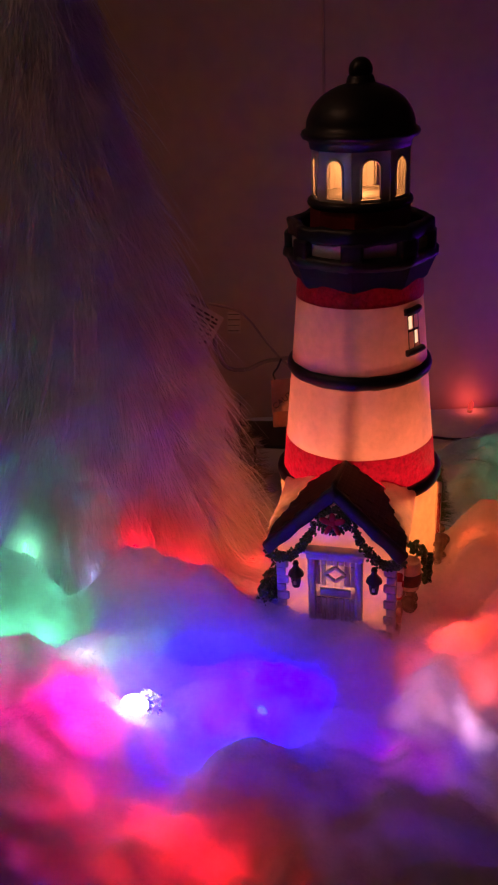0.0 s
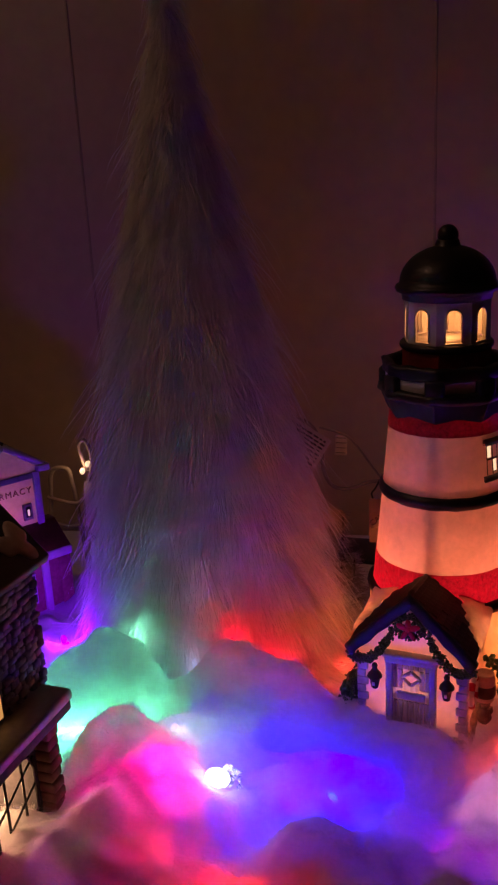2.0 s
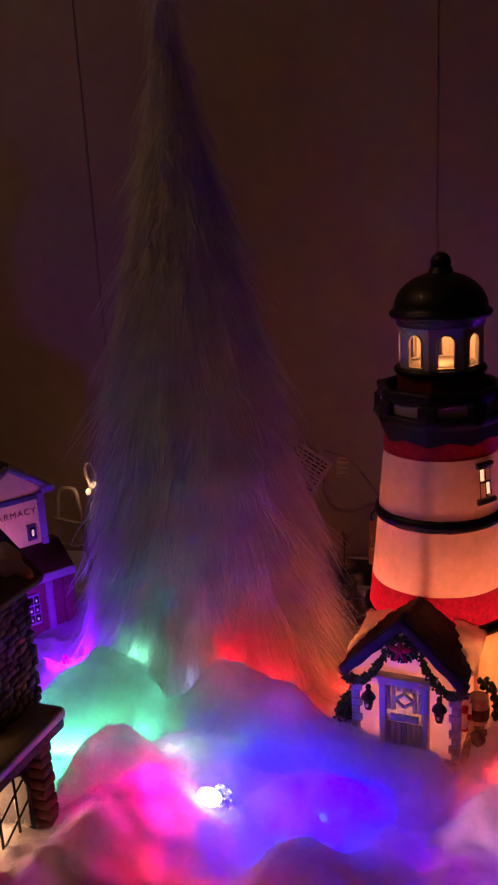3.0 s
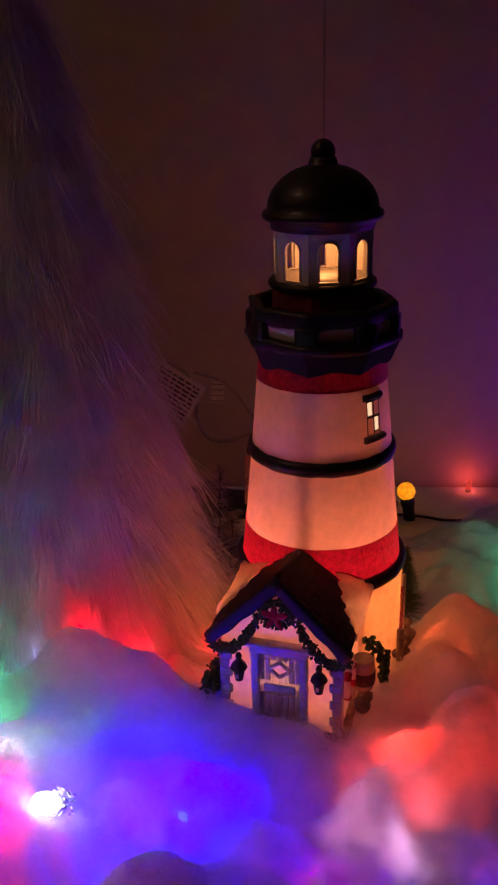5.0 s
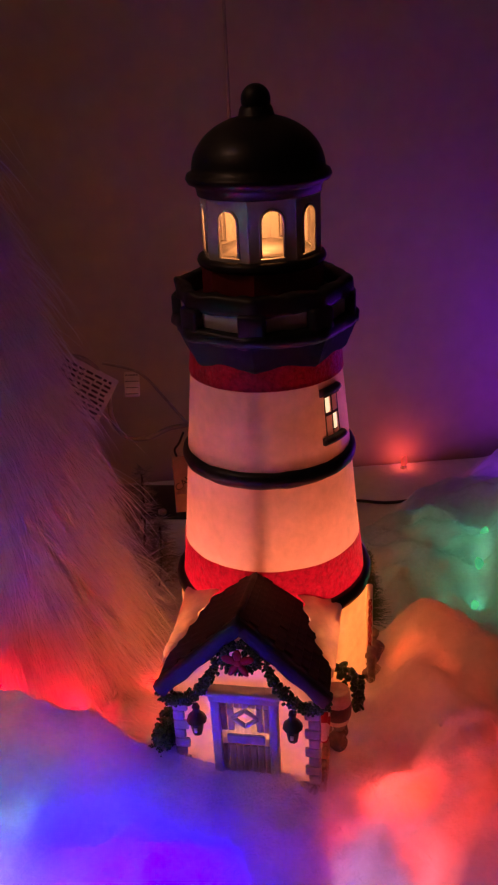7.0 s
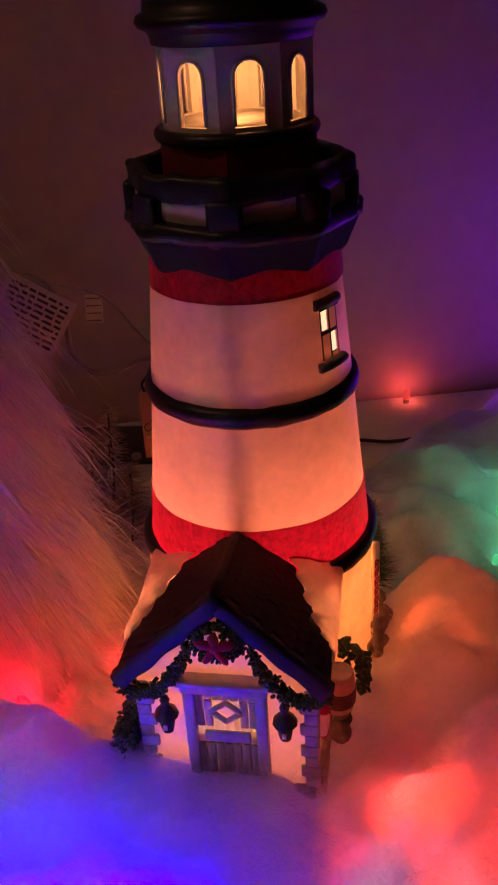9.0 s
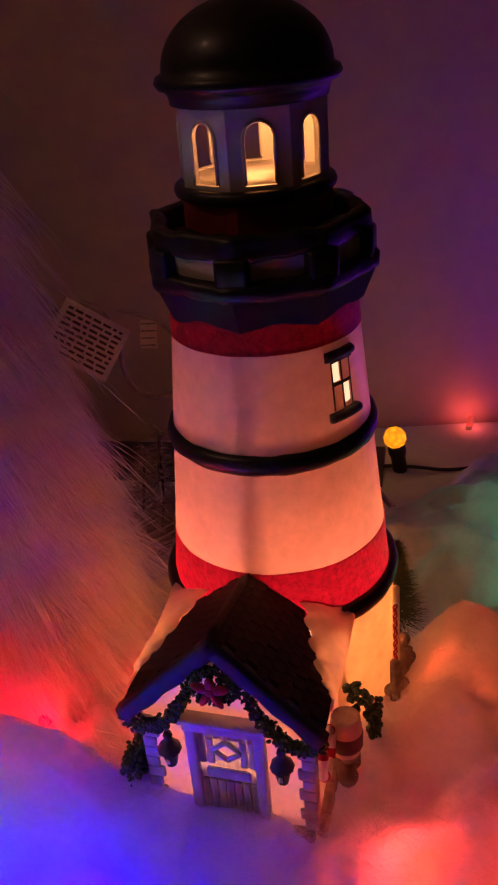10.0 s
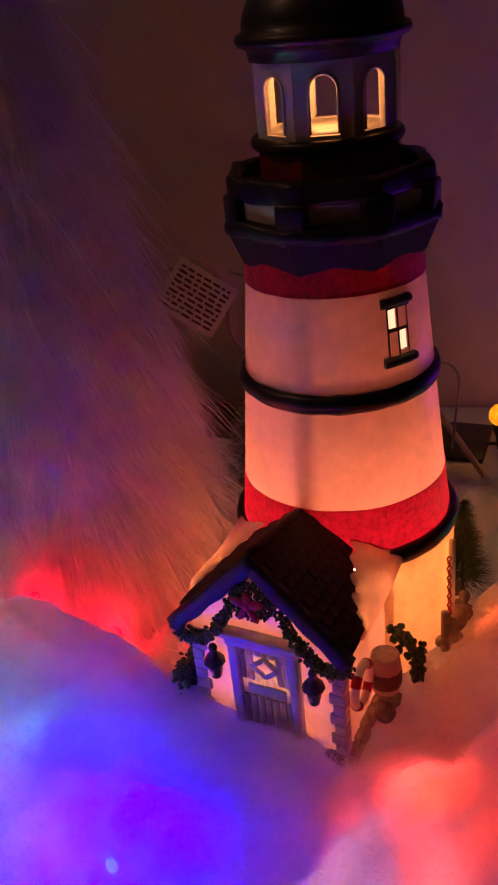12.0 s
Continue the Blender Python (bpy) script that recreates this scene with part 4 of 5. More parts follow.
# ---- small bristle tree behind the lighthouse ----
def needles(name, count, rng, base, height, radius, length, width, mat, parent, label=""):
    """A cone of fine needles round a stem."""
    vs, fs = [], []
    for _ in range(count):
        k = rng.random() ** 0.8
        a = rng.uniform(0, 6.283)
        z = height * k
        r = radius * (1 - k) + 0.001
        d = Vector((math.cos(a), math.sin(a), rng.uniform(-0.5, 0.5))).normalized()
        p0 = Vector(base) + Vector((0, 0, z)) + d * r * rng.uniform(0.1, 0.4)
        p1 = Vector(base) + Vector((0, 0, z)) + d * (r + length * rng.uniform(0.2, 1))
        w = d.cross(Vector((rng.uniform(-1, 1), rng.uniform(-1, 1), rng.uniform(-1, 1)))).normalized() * width
        n = len(vs)
        vs += [p0 - w, p0 + w, p1]
        fs.append((n, n + 1, n + 2))
    me = bpy.data.meshes.new(name)
    me.from_pydata(vs, [], fs)
    me.materials.append(mat)
    ob = new(name, me)
    ob.parent = parent
    if label:
        ob["label"] = label
    return ob


BRISTLE = painted("green_bristle", (0.03, 0.07, 0.03), (0.12, 0.18, 0.08), 0.6, bump=0.0)
FROST = painted("frosted_sprig", (0.16, 0.12, 0.10), (0.60, 0.52, 0.46), 0.6, bump=0.0)
bt = thing("bottle_brush_tree", "small green bottle-brush tree beside the lighthouse", "toy tree", pose(0.1045, 0.4870, 0.004))
part("stem", tube_along([(0, 0, -0.002), (0, 0, 0.050)], 0.0009, 6), CORD_BLACK, bt)
needles("bristles", 2600, random.Random(8), (0, 0, 0.004), 0.046, 0.014, 0.004, 0.00018, BRISTLE, bt)

# ---- big white fur tree ----
def tree_r(z):
    return max(0.101 - 0.1994 * z + 0.1052 * z * z - 0.2451 * z ** 3, 0.0)


def tree_axis(z):
    """The cone leans a little to the side and back."""
    return Vector((-0.032 * z, 0.075 * z, 0.0))


tree = thing("fur_tree", "tall cone tree of long white faux fur standing in the snow", "decorative tree", Matrix.Translation(TREE))
cone = lathe([(0.0001, 0.0)] + [(max(tree_r(z) - 0.014, 0.0015), z) for z in frange(0.002, 0.484, 40)] + [(0.0001, 0.486)], 64, wobble=0.06)
for v in cone.verts:
    v.co += tree_axis(v.co.z)
part("cone", cone, FUR_CORE, tree, "soft white cone under the fur")


def fur(locks, rng):
    """Locks of long strands that part at the root and gather towards the tip."""
    vs, fs = [], []
    seg = 5
    for _ in range(locks):
        z = 0.488 * (1 - math.sqrt(rng.random())) + 0.004
        a = rng.uniform(0, 2 * math.pi)
        r0 = max(tree_r(z) - 0.017, 0.001)
        out = Vector((math.cos(a), math.sin(a), 0))
        round_ = Vector((-math.sin(a), math.cos(a), 0))
        tuft = noise.noise((out.x * 4, out.y * 4, z * 40))
        lean = 0.42 * noise.noise((out.x * 3.0, out.y * 3.0, z * 20)) + rng.gauss(0, 0.15)
        stray = rng.random() < 0.11
        length = rng.uniform(0.026, 0.058) * (1 + 0.55 * tuft) * (0.45 + 0.55 * min(1, tree_r(z) / 0.06)) * (1.25 if stray else 1)
        p = out * r0 + tree_axis(z) + Vector((0, 0, z))
        d = (out * (rng.uniform(0.8, 1.2) if stray else rng.uniform(0.34, 0.74)) + Vector((0, 0, -0.78)) + round_ * lean).normalized()
        path = []
        for i in range(seg + 1):
            path.append(p.copy())
            p = p + d * (length / seg)
            d = (d + Vector((0, 0, -0.20)) + round_ * lean * 0.12 + Vector((rng.gauss(0, 0.08), rng.gauss(0, 0.08), rng.gauss(0, 0.05)))).normalized()
            if p.z < 0.004:
                d.z = max(d.z, 0.05)
                d.normalize()
        spread, tight = rng.uniform(0.0014, 0.0042), rng.uniform(0.30, 0.95)
        for _k in range(3 if stray else 10):
            off = Vector((rng.gauss(0, spread), rng.gauss(0, spread), rng.gauss(0, spread)))
            reach = rng.uniform(0.75, 1.12)
            w = rng.uniform(0.00013, 0.00028) * (1.5 if stray else 1)
            side = (path[1] - path[0]).cross(out + Vector((rng.uniform(-0.6, 0.6), rng.uniform(-0.6, 0.6), rng.uniform(-0.6, 0.6)))).normalized()
            n = len(vs)
            for i in range(seg + 1):
                k = i / seg
                q = path[0] + (path[i] - path[0]) * (1 + (reach - 1) * k) + off * (1 - tight * k)
                q.z = max(q.z, 0.002)
                if i < seg:
                    ww = side * w * (1 - 0.5 * k)
                    vs += [q - ww, q + ww]
                else:
                    vs.append(q)
            for i in range(seg - 1):
                q = n + 2 * i
                fs.append((q, q + 1, q + 3, q + 2))
            q = n + 2 * (seg - 1)
            fs.append((q, q + 1, q + 2))
    return vs, fs


vs, fs = fur(7200, random.Random(11))
me = bpy.data.meshes.new("fur")
me.from_pydata(vs, [], fs)
me.polygons.foreach_set("use_smooth", [True] * len(me.polygons))
me.materials.append(FUR)
hair = tagged(new("fur", me), "long drooping white fur strands")
hair.parent = tree

# ---- stone cottage at the near edge ----
cottage = thing("stone_cottage", "dark fieldstone cottage with snowy ledge and lit arched window", "miniature house", pose(-0.126, 0.282, 0, 0, 0, -10))
rng = random.Random(21)
CX, CY0, CY1 = -0.018, -0.160, 0.004
part("upper_wall", block(-0.100, CX, CY0, CY1, 0.085, 0.152), MORTAR, cottage, "dark mortar behind rough stones", smooth=False)
for row in range(16):
    z = 0.0905 + row * 0.0038
    y = CY1 + 0.0005 + rng.uniform(0, 0.002)
    while y > -0.075:
        w = rng.uniform(0.0030, 0.0078)
        part("stone", block(CX - 0.001, CX + rng.uniform(0.0005, 0.0024), y - w + 0.0003, y, z + rng.uniform(-0.0006, 0.0006), z + 0.0035 + rng.uniform(-0.0005, 0.0008), 0.0007, seg=1), COTTAGE_STONE, cottage)
        y -= w
    x = CX
    while x > -0.040:
        w = rng.uniform(0.0030, 0.0078)
        part("stone", block(x - w + 0.0003, x, CY1 - 0.001, CY1 + rng.uniform(0.0006, 0.0018), z, z + 0.0035, 0.0007, seg=1), COTTAGE_STONE, cottage)
        x -= w
part("small_window", prism([(-0.046, 0.094), (-0.032, 0.094), (-0.032, 0.108), (-0.0355, 0.1135), (-0.0425, 0.1135), (-0.046, 0.108)], CX + 0.0004, CX + 0.0030, axis="x", bevel=0.0004), IRON, cottage, "small arched lit window")
# this pane glows by itself, for lamplight behind it
part("glow_pane", prism([(-0.0440, 0.096), (-0.0340, 0.096), (-0.0340, 0.107), (-0.0365, 0.111), (-0.0415, 0.111), (-0.0440, 0.107)], CX + 0.0028, CX + 0.0036, axis="x"), glowing("small_pane_glow", (1.0, 0.55, 0.12), 0.5), cottage)
# ledge with its snow
part("ledge", block(-0.030, -0.0010, CY0, -0.0010, 0.0815, 0.0875, 0.0012), MORTAR, cottage, "dark ledge board")
bm = block(-0.0290, 0.0, CY0, 0.0, 0.0865, 0.0925, 0.0020, seg=3)
part("ledge_snow", bm, painted("dull_snow_glaze", (0.34, 0.31, 0.30), (0.50, 0.46, 0.44), 0.45), cottage, "greyish glazed snow on the ledge")
# lower storey: brick pier and arched opening
part("lower_wall", prism([(CY0, -0.001), (-0.0500, -0.001), (-0.0500, 0.058), (-0.0460, 0.0670), (-0.0335, 0.0720), (-0.0210, 0.0670), (-0.0170, 0.058), (-0.0170, 0.020), (-0.0500, 0.020), (-0.0500, -0.001), (-0.012, -0.001), (-0.012, 0.083), (CY0, 0.083)], CX - 0.002, CX + 0.002, axis="x"), MORTAR, cottage, "dark plaster wall round the window", smooth=False)
part("end_wall", block(-0.100, CX, -0.0135, -0.0120, -0.001, 0.083), MORTAR, cottage, smooth=False)
for k in range(14):
    z = 0.0 + k * 0.0058
    part("brick", block(-0.0190, -0.0082 + rng.uniform(-0.0005, 0.0005), -0.0135 + rng.uniform(-0.0004, 0.0004), -0.0042 + rng.uniform(-0.0004, 0.0004), z, z + 0.0054, 0.0008, seg=1), BRICK, cottage)
window_arch = part("arched_window", tube_along([(CX + 0.003, y, z) for y, z in ((-0.0175, 0.021), (-0.0175, 0.058), (-0.0215, 0.0665), (-0.0335, 0.0715), (-0.0455, 0.0665), (-0.0495, 0.058), (-0.0495, 0.021))], 0.0010, 8), IRON, cottage, "arched lattice window, brightly lit from inside")
for k in range(-3, 5):
    a, b = (-0.0495, 0.020 + k * 0.014), (-0.0175, 0.036 + k * 0.014)
    if a[1] < 0.019 or b[1] > 0.068:
        continue
    part("lattice_bar", tube_along([(CX + 0.003, *a), (CX + 0.003, *b)], 0.0006, 6), IRON, window_arch)
for y in (-0.0270, -0.0400):
    part("lattice_bar", tube_along([(CX + 0.003, y, 0.020), (CX + 0.003, y, 0.070)], 0.0007, 6), IRON, window_arch)
part("room_back", block(-0.060, -0.0585, -0.090, -0.014, 0.0, 0.080), WINDOW_GLOW, cottage, "cream inner wall")
part("room_floor", block(-0.060, CX, -0.090, -0.014, -0.0009, 0.018), BARREL, cottage, "tan floor inside the window", smooth=False)
COT_M = pose(-0.126, 0.282, 0, 0, 0, -10)
point_lamp("cottage_light", COT_M @ Vector((-0.048, -0.036, 0.046)), (1.0, 0.62, 0.24), COTTAGE_WATTS, 0.005)
# roof
bm = prism([(-0.0160, 0.148), (-0.0145, 0.152), (-0.066, 0.204), (-0.118, 0.152), (-0.114, 0.148), (-0.066, 0.196)], CY0 - 0.01, 0.0165, bevel=0.0008)
part("roof", bm, BLACK, cottage, "black gabled roof")
ca = math.atan2(0.052, 0.0515)
pad = bmesh.new()
bmesh.ops.create_icosphere(pad, subdivisions=4, radius=1.0)
for v in pad.verts:
    q = math.atan2(v.co.y, v.co.x)
    f = 1 + 0.28 * math.sin(3 * q + 0.6) + 0.15 * math.sin(5 * q)
    v.co.x, v.co.y, v.co.z = v.co.x * 0.0090 * f, v.co.y * 0.0105 * f, v.co.z * 0.0018
part("roof_snow", pad, painted("roof_snow_glaze", (0.50, 0.40, 0.34), (0.66, 0.54, 0.46), 0.45), cottage, "patch of pale glazed snow on the roof", at=Matrix.Translation((-0.0246, 0.0045, 0.1622)) @ Euler((0, ca, 0)).to_matrix().to_4x4())

# ---- pharmacy ----
shop = thing("pharmacy", "small pharmacy shop with white gabled front, brick below and dim windows", "miniature house", pose(-0.226, 0.530, 0, 0, 0, 48.6))
SHOP_WHITE = translucent("cream_shop_front", (0.52, 0.44, 0.38), (0.66, 0.57, 0.50), (1.0, 0.5, 0.25), 0.35)
SHOP_TRIM = painted("pale_lilac_trim", (0.34, 0.31, 0.34), (0.48, 0.44, 0.48), 0.5)
part("lower_wall", block(-0.110, 0.0, 0.0, 0.060, -0.001, 0.049, 0.0006), BRICK, shop, "red-brown brick lower storey", smooth=False)
part("cornice", block(-0.112, 0.003, -0.003, 0.062, 0.048, 0.0555, 0.0012), SHOP_TRIM, shop, "pale cornice")
part("porch_roof", prism([(-0.003, 0.0555), (0.020, 0.072), (0.030, 0.072), (0.030, 0.0555)], -0.111, 0.002, axis="x", bevel=0.0006), painted("dark_red_roof", (0.08, 0.016, 0.016), (0.14, 0.03, 0.03), 0.4), shop, "dark red lean-to roof")
part("pilaster", block(-0.0085, 0.0012, -0.0020, 0.006, -0.001, 0.048, 0.0008), BRICK, shop)
part("pilaster", block(-0.0230, -0.0170, -0.0020, 0.004, -0.001, 0.048, 0.0008), SHOP_TRIM, shop)
wnd = part("window", block(-0.0400, -0.0290, -0.0018, 0.002, 0.016, 0.041, 0.0006), SHOP_TRIM, shop, "dark shop window with six small panes")
for i in range(2):
    for j in range(3):
        x, z = -0.0388 + i * 0.0048, 0.0178 + j * 0.0075
        part("pane", block(x, x + 0.0042, -0.0024, -0.0010, z, z + 0.0066, 0.0008), IRON, wnd)
        # glint on the dark pane, made as a small glowing block
        part("glint", block(x + 0.0012, x + 0.0026, -0.0028, -0.0020, z + 0.0018, z + 0.0040, 0.0003), glowing("pane_glint", (0.9, 0.82, 0.6), 0.30 if (i + j) % 2 else 0.06), wnd, "glowing glint on the pane")
bm = prism([(-0.0595, 0.070), (-0.0075, 0.070), (-0.0075, 0.1160), (-0.0335, 0.1345), (-0.0595, 0.1160)], 0.020, 0.070)
part("upper_wall", bm, SHOP_WHITE, shop, "cream gabled shop front", smooth=False)
for s in (-1, 1):
    part("gable_trim", tube_along([(-0.0335, 0.0185, 0.1380), (-0.0335 + s * 0.0300, 0.0185, 0.1170)], 0.0028, 8), SHOP_TRIM, shop, "pale gable board")
    part("gable_return", block(-0.0335 + s * 0.0295 - 0.005, -0.0335 + s * 0.0295 + 0.005, 0.0150, 0.024, 0.1125, 0.1180, 0.001), SHOP_TRIM, shop)
    bm = prism([(-0.0335, 0.1370), (-0.0335 + s * 0.0340, 0.1130), (-0.0335 + s * 0.0340, 0.1170), (-0.0335, 0.1415)], 0.0180, 0.076)
    part("roof_slope", bm, BLACK, shop, "black roof", smooth=False)
part("sign_band", block(-0.0590, -0.0090, 0.0185, 0.0215, 0.1080, 0.1125, 0.0005), painted("grey_green_band", (0.10, 0.12, 0.12), (0.18, 0.20, 0.20), 0.5), shop, "dark grey-green band above the sign")
part("corner_board", block(-0.0125, -0.0070, 0.0180, 0.026, 0.070, 0.1130, 0.0006), SHOP_TRIM, shop)
txt = bpy.data.curves.new("sign_lettering", "FONT")
txt.body, txt.size, txt.extrude, txt.align_x, txt.space_character = "PHARMACY", 0.0068, 0.0004, "RIGHT", 1.25
txt.materials.append(BRICK)
sign = new("sign_lettering", txt)
sign.parent, sign.matrix_basis = shop, pose(-0.0145, 0.0195, 0.0972, 90, 0, 0)
sign["label"] = "dark lettering reading PHARMACY"
up = part("upper_window", block(-0.0235, -0.0160, 0.0180, 0.022, 0.0760, 0.0890, 0.0006), STONE, shop, "small dim window under the sign")
part("pane", block(-0.0217, -0.0178, 0.0172, 0.020, 0.0785, 0.0868, 0.0004), IRON, up)
# emission on this strip stands for light inside the shop
part("glow_pane", block(-0.0207, -0.0191, 0.0166, 0.018, 0.0800, 0.0850, 0.0003), glowing("upper_pane_glow", (1.0, 0.75, 0.4), 0.6), up)

point_lamp("shop_light", pose(-0.226, 0.530, 0, 0, 0, 48.6) @ Vector((-0.045, 0.048, 0.080)), (1.0, 0.55, 0.26), 0.024, 0.004)

# ---- cords, tags and the bulb at the back of the table ----
def cord(name, pts, radius, mat, label):
    return tagged(part(name, tube_along(pts, radius, 8, smooth_steps=8), mat, None), label, "cord")


cord("power_cord", [(-0.075, 0.640, 0.118), (-0.0566, 0.632, 0.1256), (-0.0433, 0.630, 0.1194), (-0.0362, 0.630, 0.1022), (-0.0355, 0.630, 0.083), (-0.0284, 0.630, 0.0688), (-0.0141, 0.630, 0.066), (0.0064, 0.632, 0.0719), (0.030, 0.625, 0.068), (0.050, 0.62, 0.010), (0.060, 0.62, -0.030)], 0.0017, CORD_WHITE, "pale ivory power cord looping behind the lighthouse")
cord("power_cord", [(-0.040, 0.655, 0.112), (-0.020, 0.650, 0.1075), (-0.0102, 0.648, 0.1001), (-0.0001, 0.648, 0.0858), (0.0102, 0.648, 0.0712), (0.030, 0.645, 0.045), (0.055, 0.66, -0.031)], 0.0010, CORD_WHITE, "thin ivory cord carrying a small label")


def paper_tag(name, label, m, w, h, lines, seed):
    t = thing(name, label, "tag", m)
    part("paper", block(-w / 2, w / 2, -0.0003, 0.0003, -h / 2, h / 2, 0.0002), PAPER, t)
    r = random.Random(seed)
    for k in range(lines):
        z = h * (0.38 - 0.76 * k / max(lines - 1, 1))
        x = -w * 0.42
        while x < w * 0.40:
            q = min(r.uniform(0.05, 0.16) * w, w * 0.43 - x)
            part("print_bar", block(x, x + q, -0.0005, -0.0002, z - h * 0.022, z + h * 0.022), INK, t)
            x += q + 0.035 * w
    return t


paper_tag("warning_tag", "pale paper tag with rows of small dark print on the cord", look((-0.0525, 0.621, 0.1070), (0.10, 0.20, 0.26)) @ pose(0, 0, 0, 0, 180, 0) @ pose(0, 0, 0, -90, 0, 0) @ pose(0, 0, 0, 0, 38, 0), 0.0400, 0.0330, 9, 3)
paper_tag("cord_label", "small white folded label on the thin cord", look((-0.0215, 0.647, 0.0985), (0.02, 0.10, 0.28)) @ pose(0, 0, 0, 0, 180, 0) @ pose(0, 0, 0, -90, 0, 0) @ pose(0, 0, 0, 0, 4, 0), 0.0100, 0.0165, 4, 5)
caution = thing("caution_tag", "pale caution tag hanging beside the lighthouse", "tag", look((0.0095, 0.551, 0.0700), (0.02, 0.10, 0.26)) @ pose(0, 0, 0, 0, 180, 0) @ pose(0, 0, 0, -90, 0, 0))
part("paper", block(-0.0050, 0.0080, -0.0003, 0.0003, -0.0165, 0.0160, 0.0002), painted("brown_tag_paper", (0.30, 0.20, 0.15), (0.40, 0.28, 0.21), 0.7), caution)
part("triangle", prism([(-0.0040, -0.006), (0.0080, -0.006), (0.0080, 0.008)], -0.0006, -0.0002), BARREL, caution)
txt = bpy.data.curves.new("caution_lettering", "FONT")
txt.body, txt.size, txt.extrude = "CAUTION", 0.0058, 0.0002
txt.materials.append(INK)
o = new("caution_lettering", txt)
o.parent, o.matrix_basis = caution, pose(-0.0030, -0.0010, -0.0045, 90, 0, 0) @ pose(0, 0, 0, 0, 0, 35)
part("hook", tube_along([(-0.002, 0, 0.016), (-0.003, 0, 0.020), (0.000, 0, 0.024), (0.003, 0, 0.030)], 0.0007, 6, smooth_steps=4), IRON, caution)

# black strip along the table's back, drawn as a thin slab
strip = thing("black_slab", "flat black slab along the back of the table", "board", pose(0.040, 0.713, TABLE_Z, 0, 0, -9))
part("slab", block(-0.170, 0.083, -0.027, 0.027, 0.0, 0.004, 0.001), CORD_BLACK, strip)
part("knob", lathe([(0.0001, 0.0075), (0.0022, 0.0072), (0.0034, 0.0060), (0.0034, 0.0038)], 16), STONE, strip, "small round knob", at=pose(-0.050, -0.022, 0))
YB = Vector((0.1290, 0.6960, TABLE_Z))
ybulb = thing("string_light_bulb", "round yellow faceted bulb in a black socket on a wire", "light bulb", Matrix.Translation(YB))
bm = bmesh.new()
bmesh.ops.create_icosphere(bm, subdivisions=2, radius=0.0080, matrix=Matrix.Translation((0, 0, 0.0270)))
YELLOW = glowing("yellow_bulb_glass", (1.0, 0.50, 0.0), 0.9)
nt = YELLOW.node_tree
vor = nt.nodes.new("ShaderNodeTexVoronoi")
vor.inputs["Scale"].default_value = 260.0
tc = nt.nodes.new("ShaderNodeTexCoord")
nt.links.new(tc.outputs["Object"], vor.inputs["Vector"])
rr = ramp_node(nt, vor.outputs["Distance"], [(0.0, (1.0, 0.62, 0.0)), (0.7, (0.9, 0.26, 0.0))])
nt.links.new(rr.outputs["Color"], nt.nodes["Principled BSDF"].inputs["Emission Color"])
g = part("glass", bm, YELLOW, ybulb, "yellow faceted glass", smooth=False)
g.visible_shadow = False
part("socket", lathe([(0.0001, 0.0), (0.0048, 0.0), (0.0052, 0.004), (0.0050, 0.012), (0.0062, 0.016), (0.0062, 0.0215), (0.0045, 0.0225)], 18), CORD_BLACK, ybulb, "black ribbed socket", at=pose(0.0040, 0.0, 0.0, 0, -8, 0))
point_lamp("yellow_light", YB + Vector((0, 0, 0.0270)), (1.0, 0.5, 0.03), 0.008, 0.006)
cord("string_wire", [(0.090, 0.710, -0.030), (0.112, 0.700, -0.030), (0.1290, 0.696, -0.028), (0.145, 0.690, -0.027), (0.165, 0.690, -0.030), (0.200, 0.694, -0.031), (0.240, 0.694, -0.031)], 0.0013, CORD_BLACK, "black wire of the string lights")
cord("plug_cord", [(0.084, 0.700, 0.000), (0.0960, 0.690, -0.014), (0.108, 0.670, -0.022), (0.122, 0.640, -0.028)], 0.0022, CORD_WHITE, "flat greyish cord beside the yellow bulb")
cord("thin_wire", [(0.0970, 0.690, -0.031), (0.1000, 0.670, 0.012), (0.1010, 0.663, 0.036), (0.0940, 0.663, 0.046), (0.0800, 0.663, 0.044)], 0.0008, CORD_WHITE, "thin looping wire behind the tower")

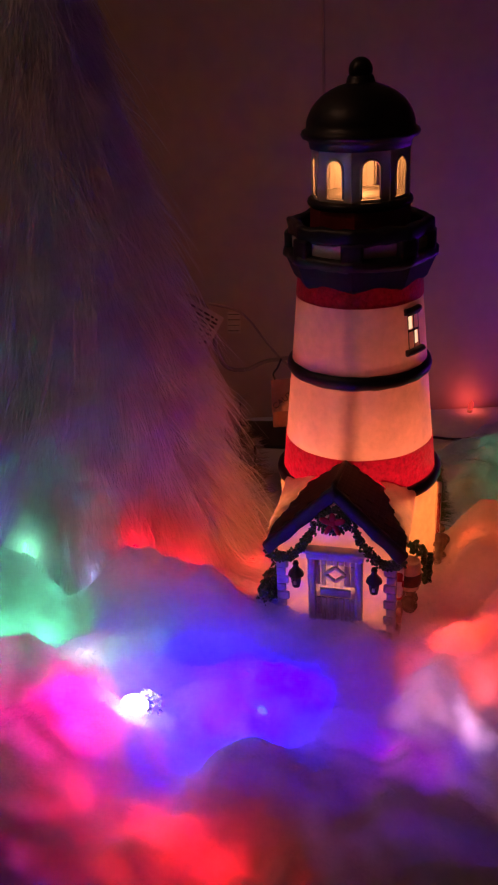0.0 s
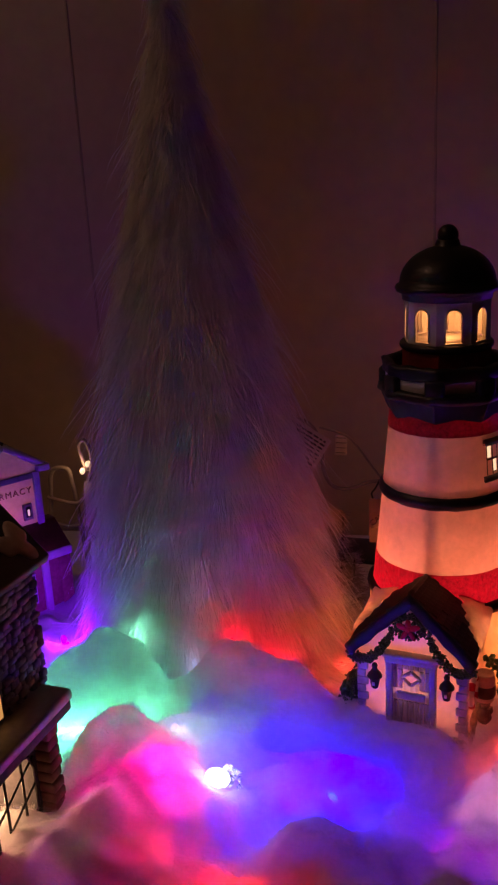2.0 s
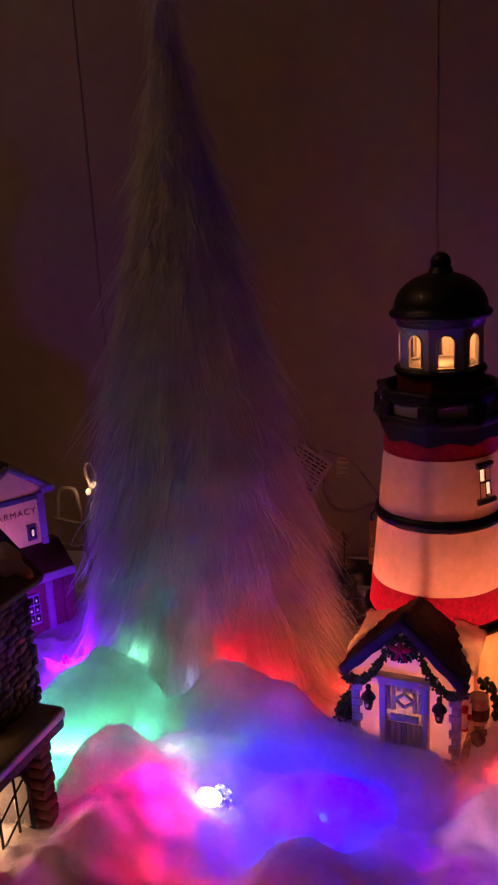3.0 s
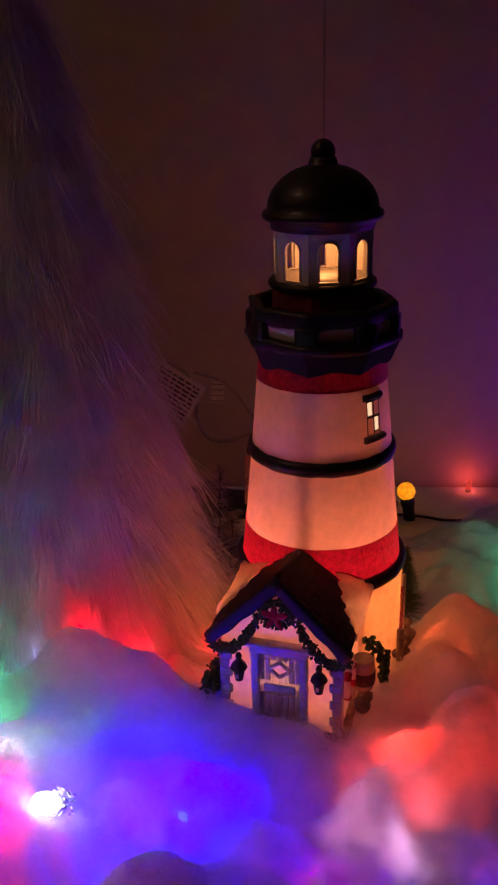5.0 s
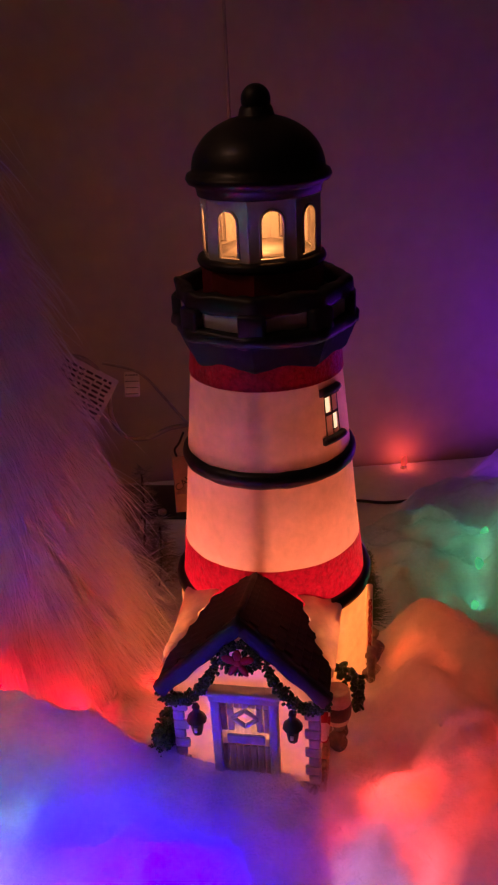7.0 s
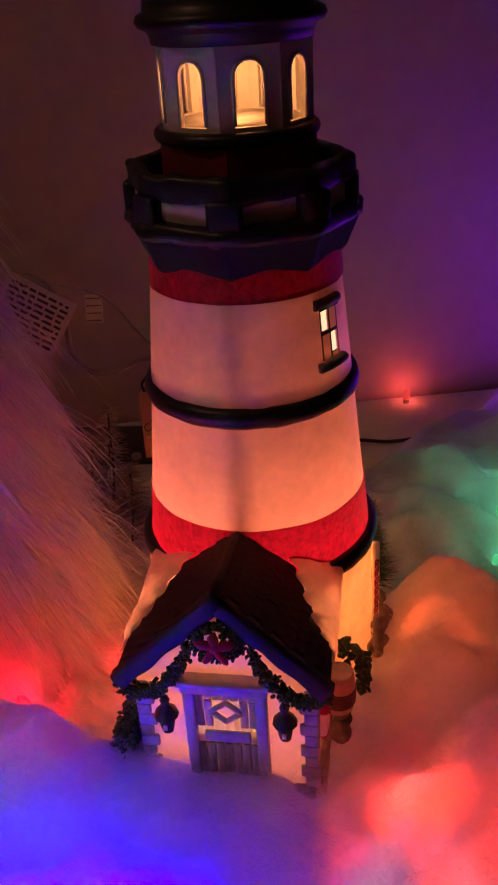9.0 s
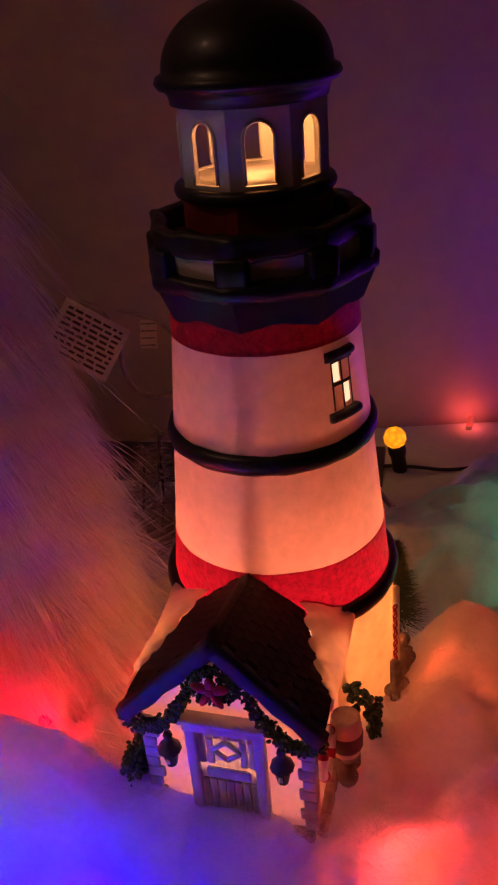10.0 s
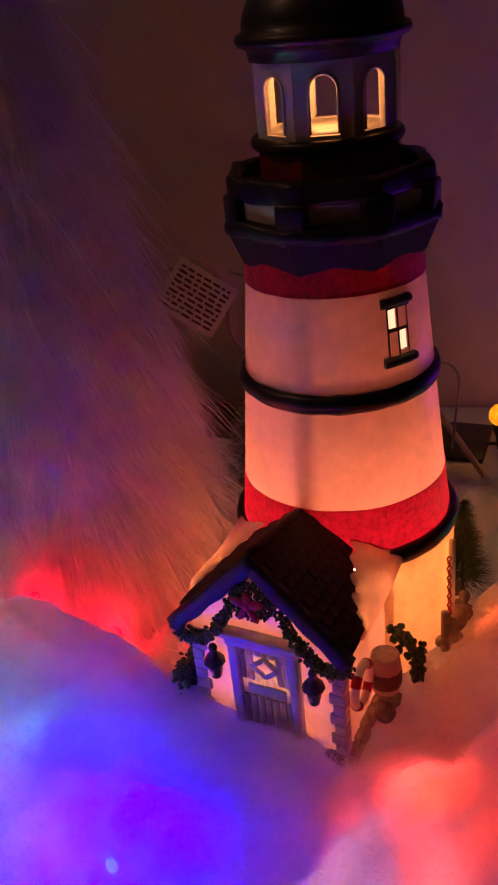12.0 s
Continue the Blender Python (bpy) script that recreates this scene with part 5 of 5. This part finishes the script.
# clear bulbs on a looped wire behind the fur tree
clear = thing("clear_light_cluster", "clear glass mini bulbs on a looped wire behind the fur tree", "string lights", pose(-0.262, 0.672, 0))
part("loop", tube_along([(0.004, 0, 0.066), (-0.002, 0, 0.090), (0.004, 0, 0.096), (0.009, 0, 0.084), (0.007, 0, 0.064), (0.0, 0, 0.040), (-0.004, 0, TABLE_Z)], 0.0020, 8, smooth_steps=6), CORD_WHITE, clear)
for x, z in ((0.000, 0.0690), (0.006, 0.0760)):
    part("mini_bulb", clump([(x, -0.004, z)], 0.0026, random.Random(2), 1, sub=2), glowing("warm_mini_bulb", (1.0, 0.75, 0.35), 1.2), clear)
part("holder", lathe([(0.0001, 0.020), (0.0045, 0.020), (0.0050, 0.042), (0.0036, 0.056), (0.0001, 0.057)], 14), PAPER, clear, at=pose(0.004, -0.002, 0))
cord("cord_loop", [(-0.300, 0.66, -0.030), (-0.297, 0.674, 0.045), (-0.296, 0.674, 0.059), (-0.292, 0.674, 0.067), (-0.284, 0.674, 0.069), (-0.277, 0.674, 0.066), (-0.275, 0.674, 0.053), (-0.273, 0.674, 0.039), (-0.268, 0.674, -0.030)], 0.0022, CORD_WHITE, "ivory cord loop beside the shop")
cord("cord_loop", [(-0.300, 0.672, 0.040), (-0.285, 0.672, 0.036), (-0.272, 0.672, 0.034), (-0.255, 0.672, 0.036), (-0.23, 0.66, -0.030)], 0.0018, CORD_WHITE, "ivory cord running behind the fur tree")
cord("cord_loop", [(-0.330, 0.69, -0.028), (-0.306, 0.690, 0.003), (-0.290, 0.690, 0.003), (-0.274, 0.690, 0.001), (-0.25, 0.69, -0.030)], 0.0016, CORD_WHITE, "ivory cord sagging low behind the shop")

point_lamp("mini_bulb_light", (-0.262, 0.664, 0.074), (1.0, 0.66, 0.26), 0.007, 0.004)

# frosted sprigs between the tree and the lighthouse
for k, (x, y, z, tall) in enumerate(((-0.026, 0.615, TABLE_Z, 0.078), (-0.014, 0.600, TABLE_Z, 0.050), (-0.040, 0.620, TABLE_Z, 0.066))):
    sp = thing("frosted_sprig", "dark twiggy sprig with frosted tips behind the fur tree", "artificial plant", pose(x, y, z, 6 * k - 4, 5, 40 * k), "frosted sprigs")
    part("stem", tube_along([(0, 0, 0), (0.002, 0, tall * 0.5), (0, 0, tall)], 0.0008, 6), BARREL_DARK, sp)
    needles("needles", 900, random.Random(30 + k), (0, 0, 0.004), tall, 0.020, 0.008, 0.00030, FROST, sp)
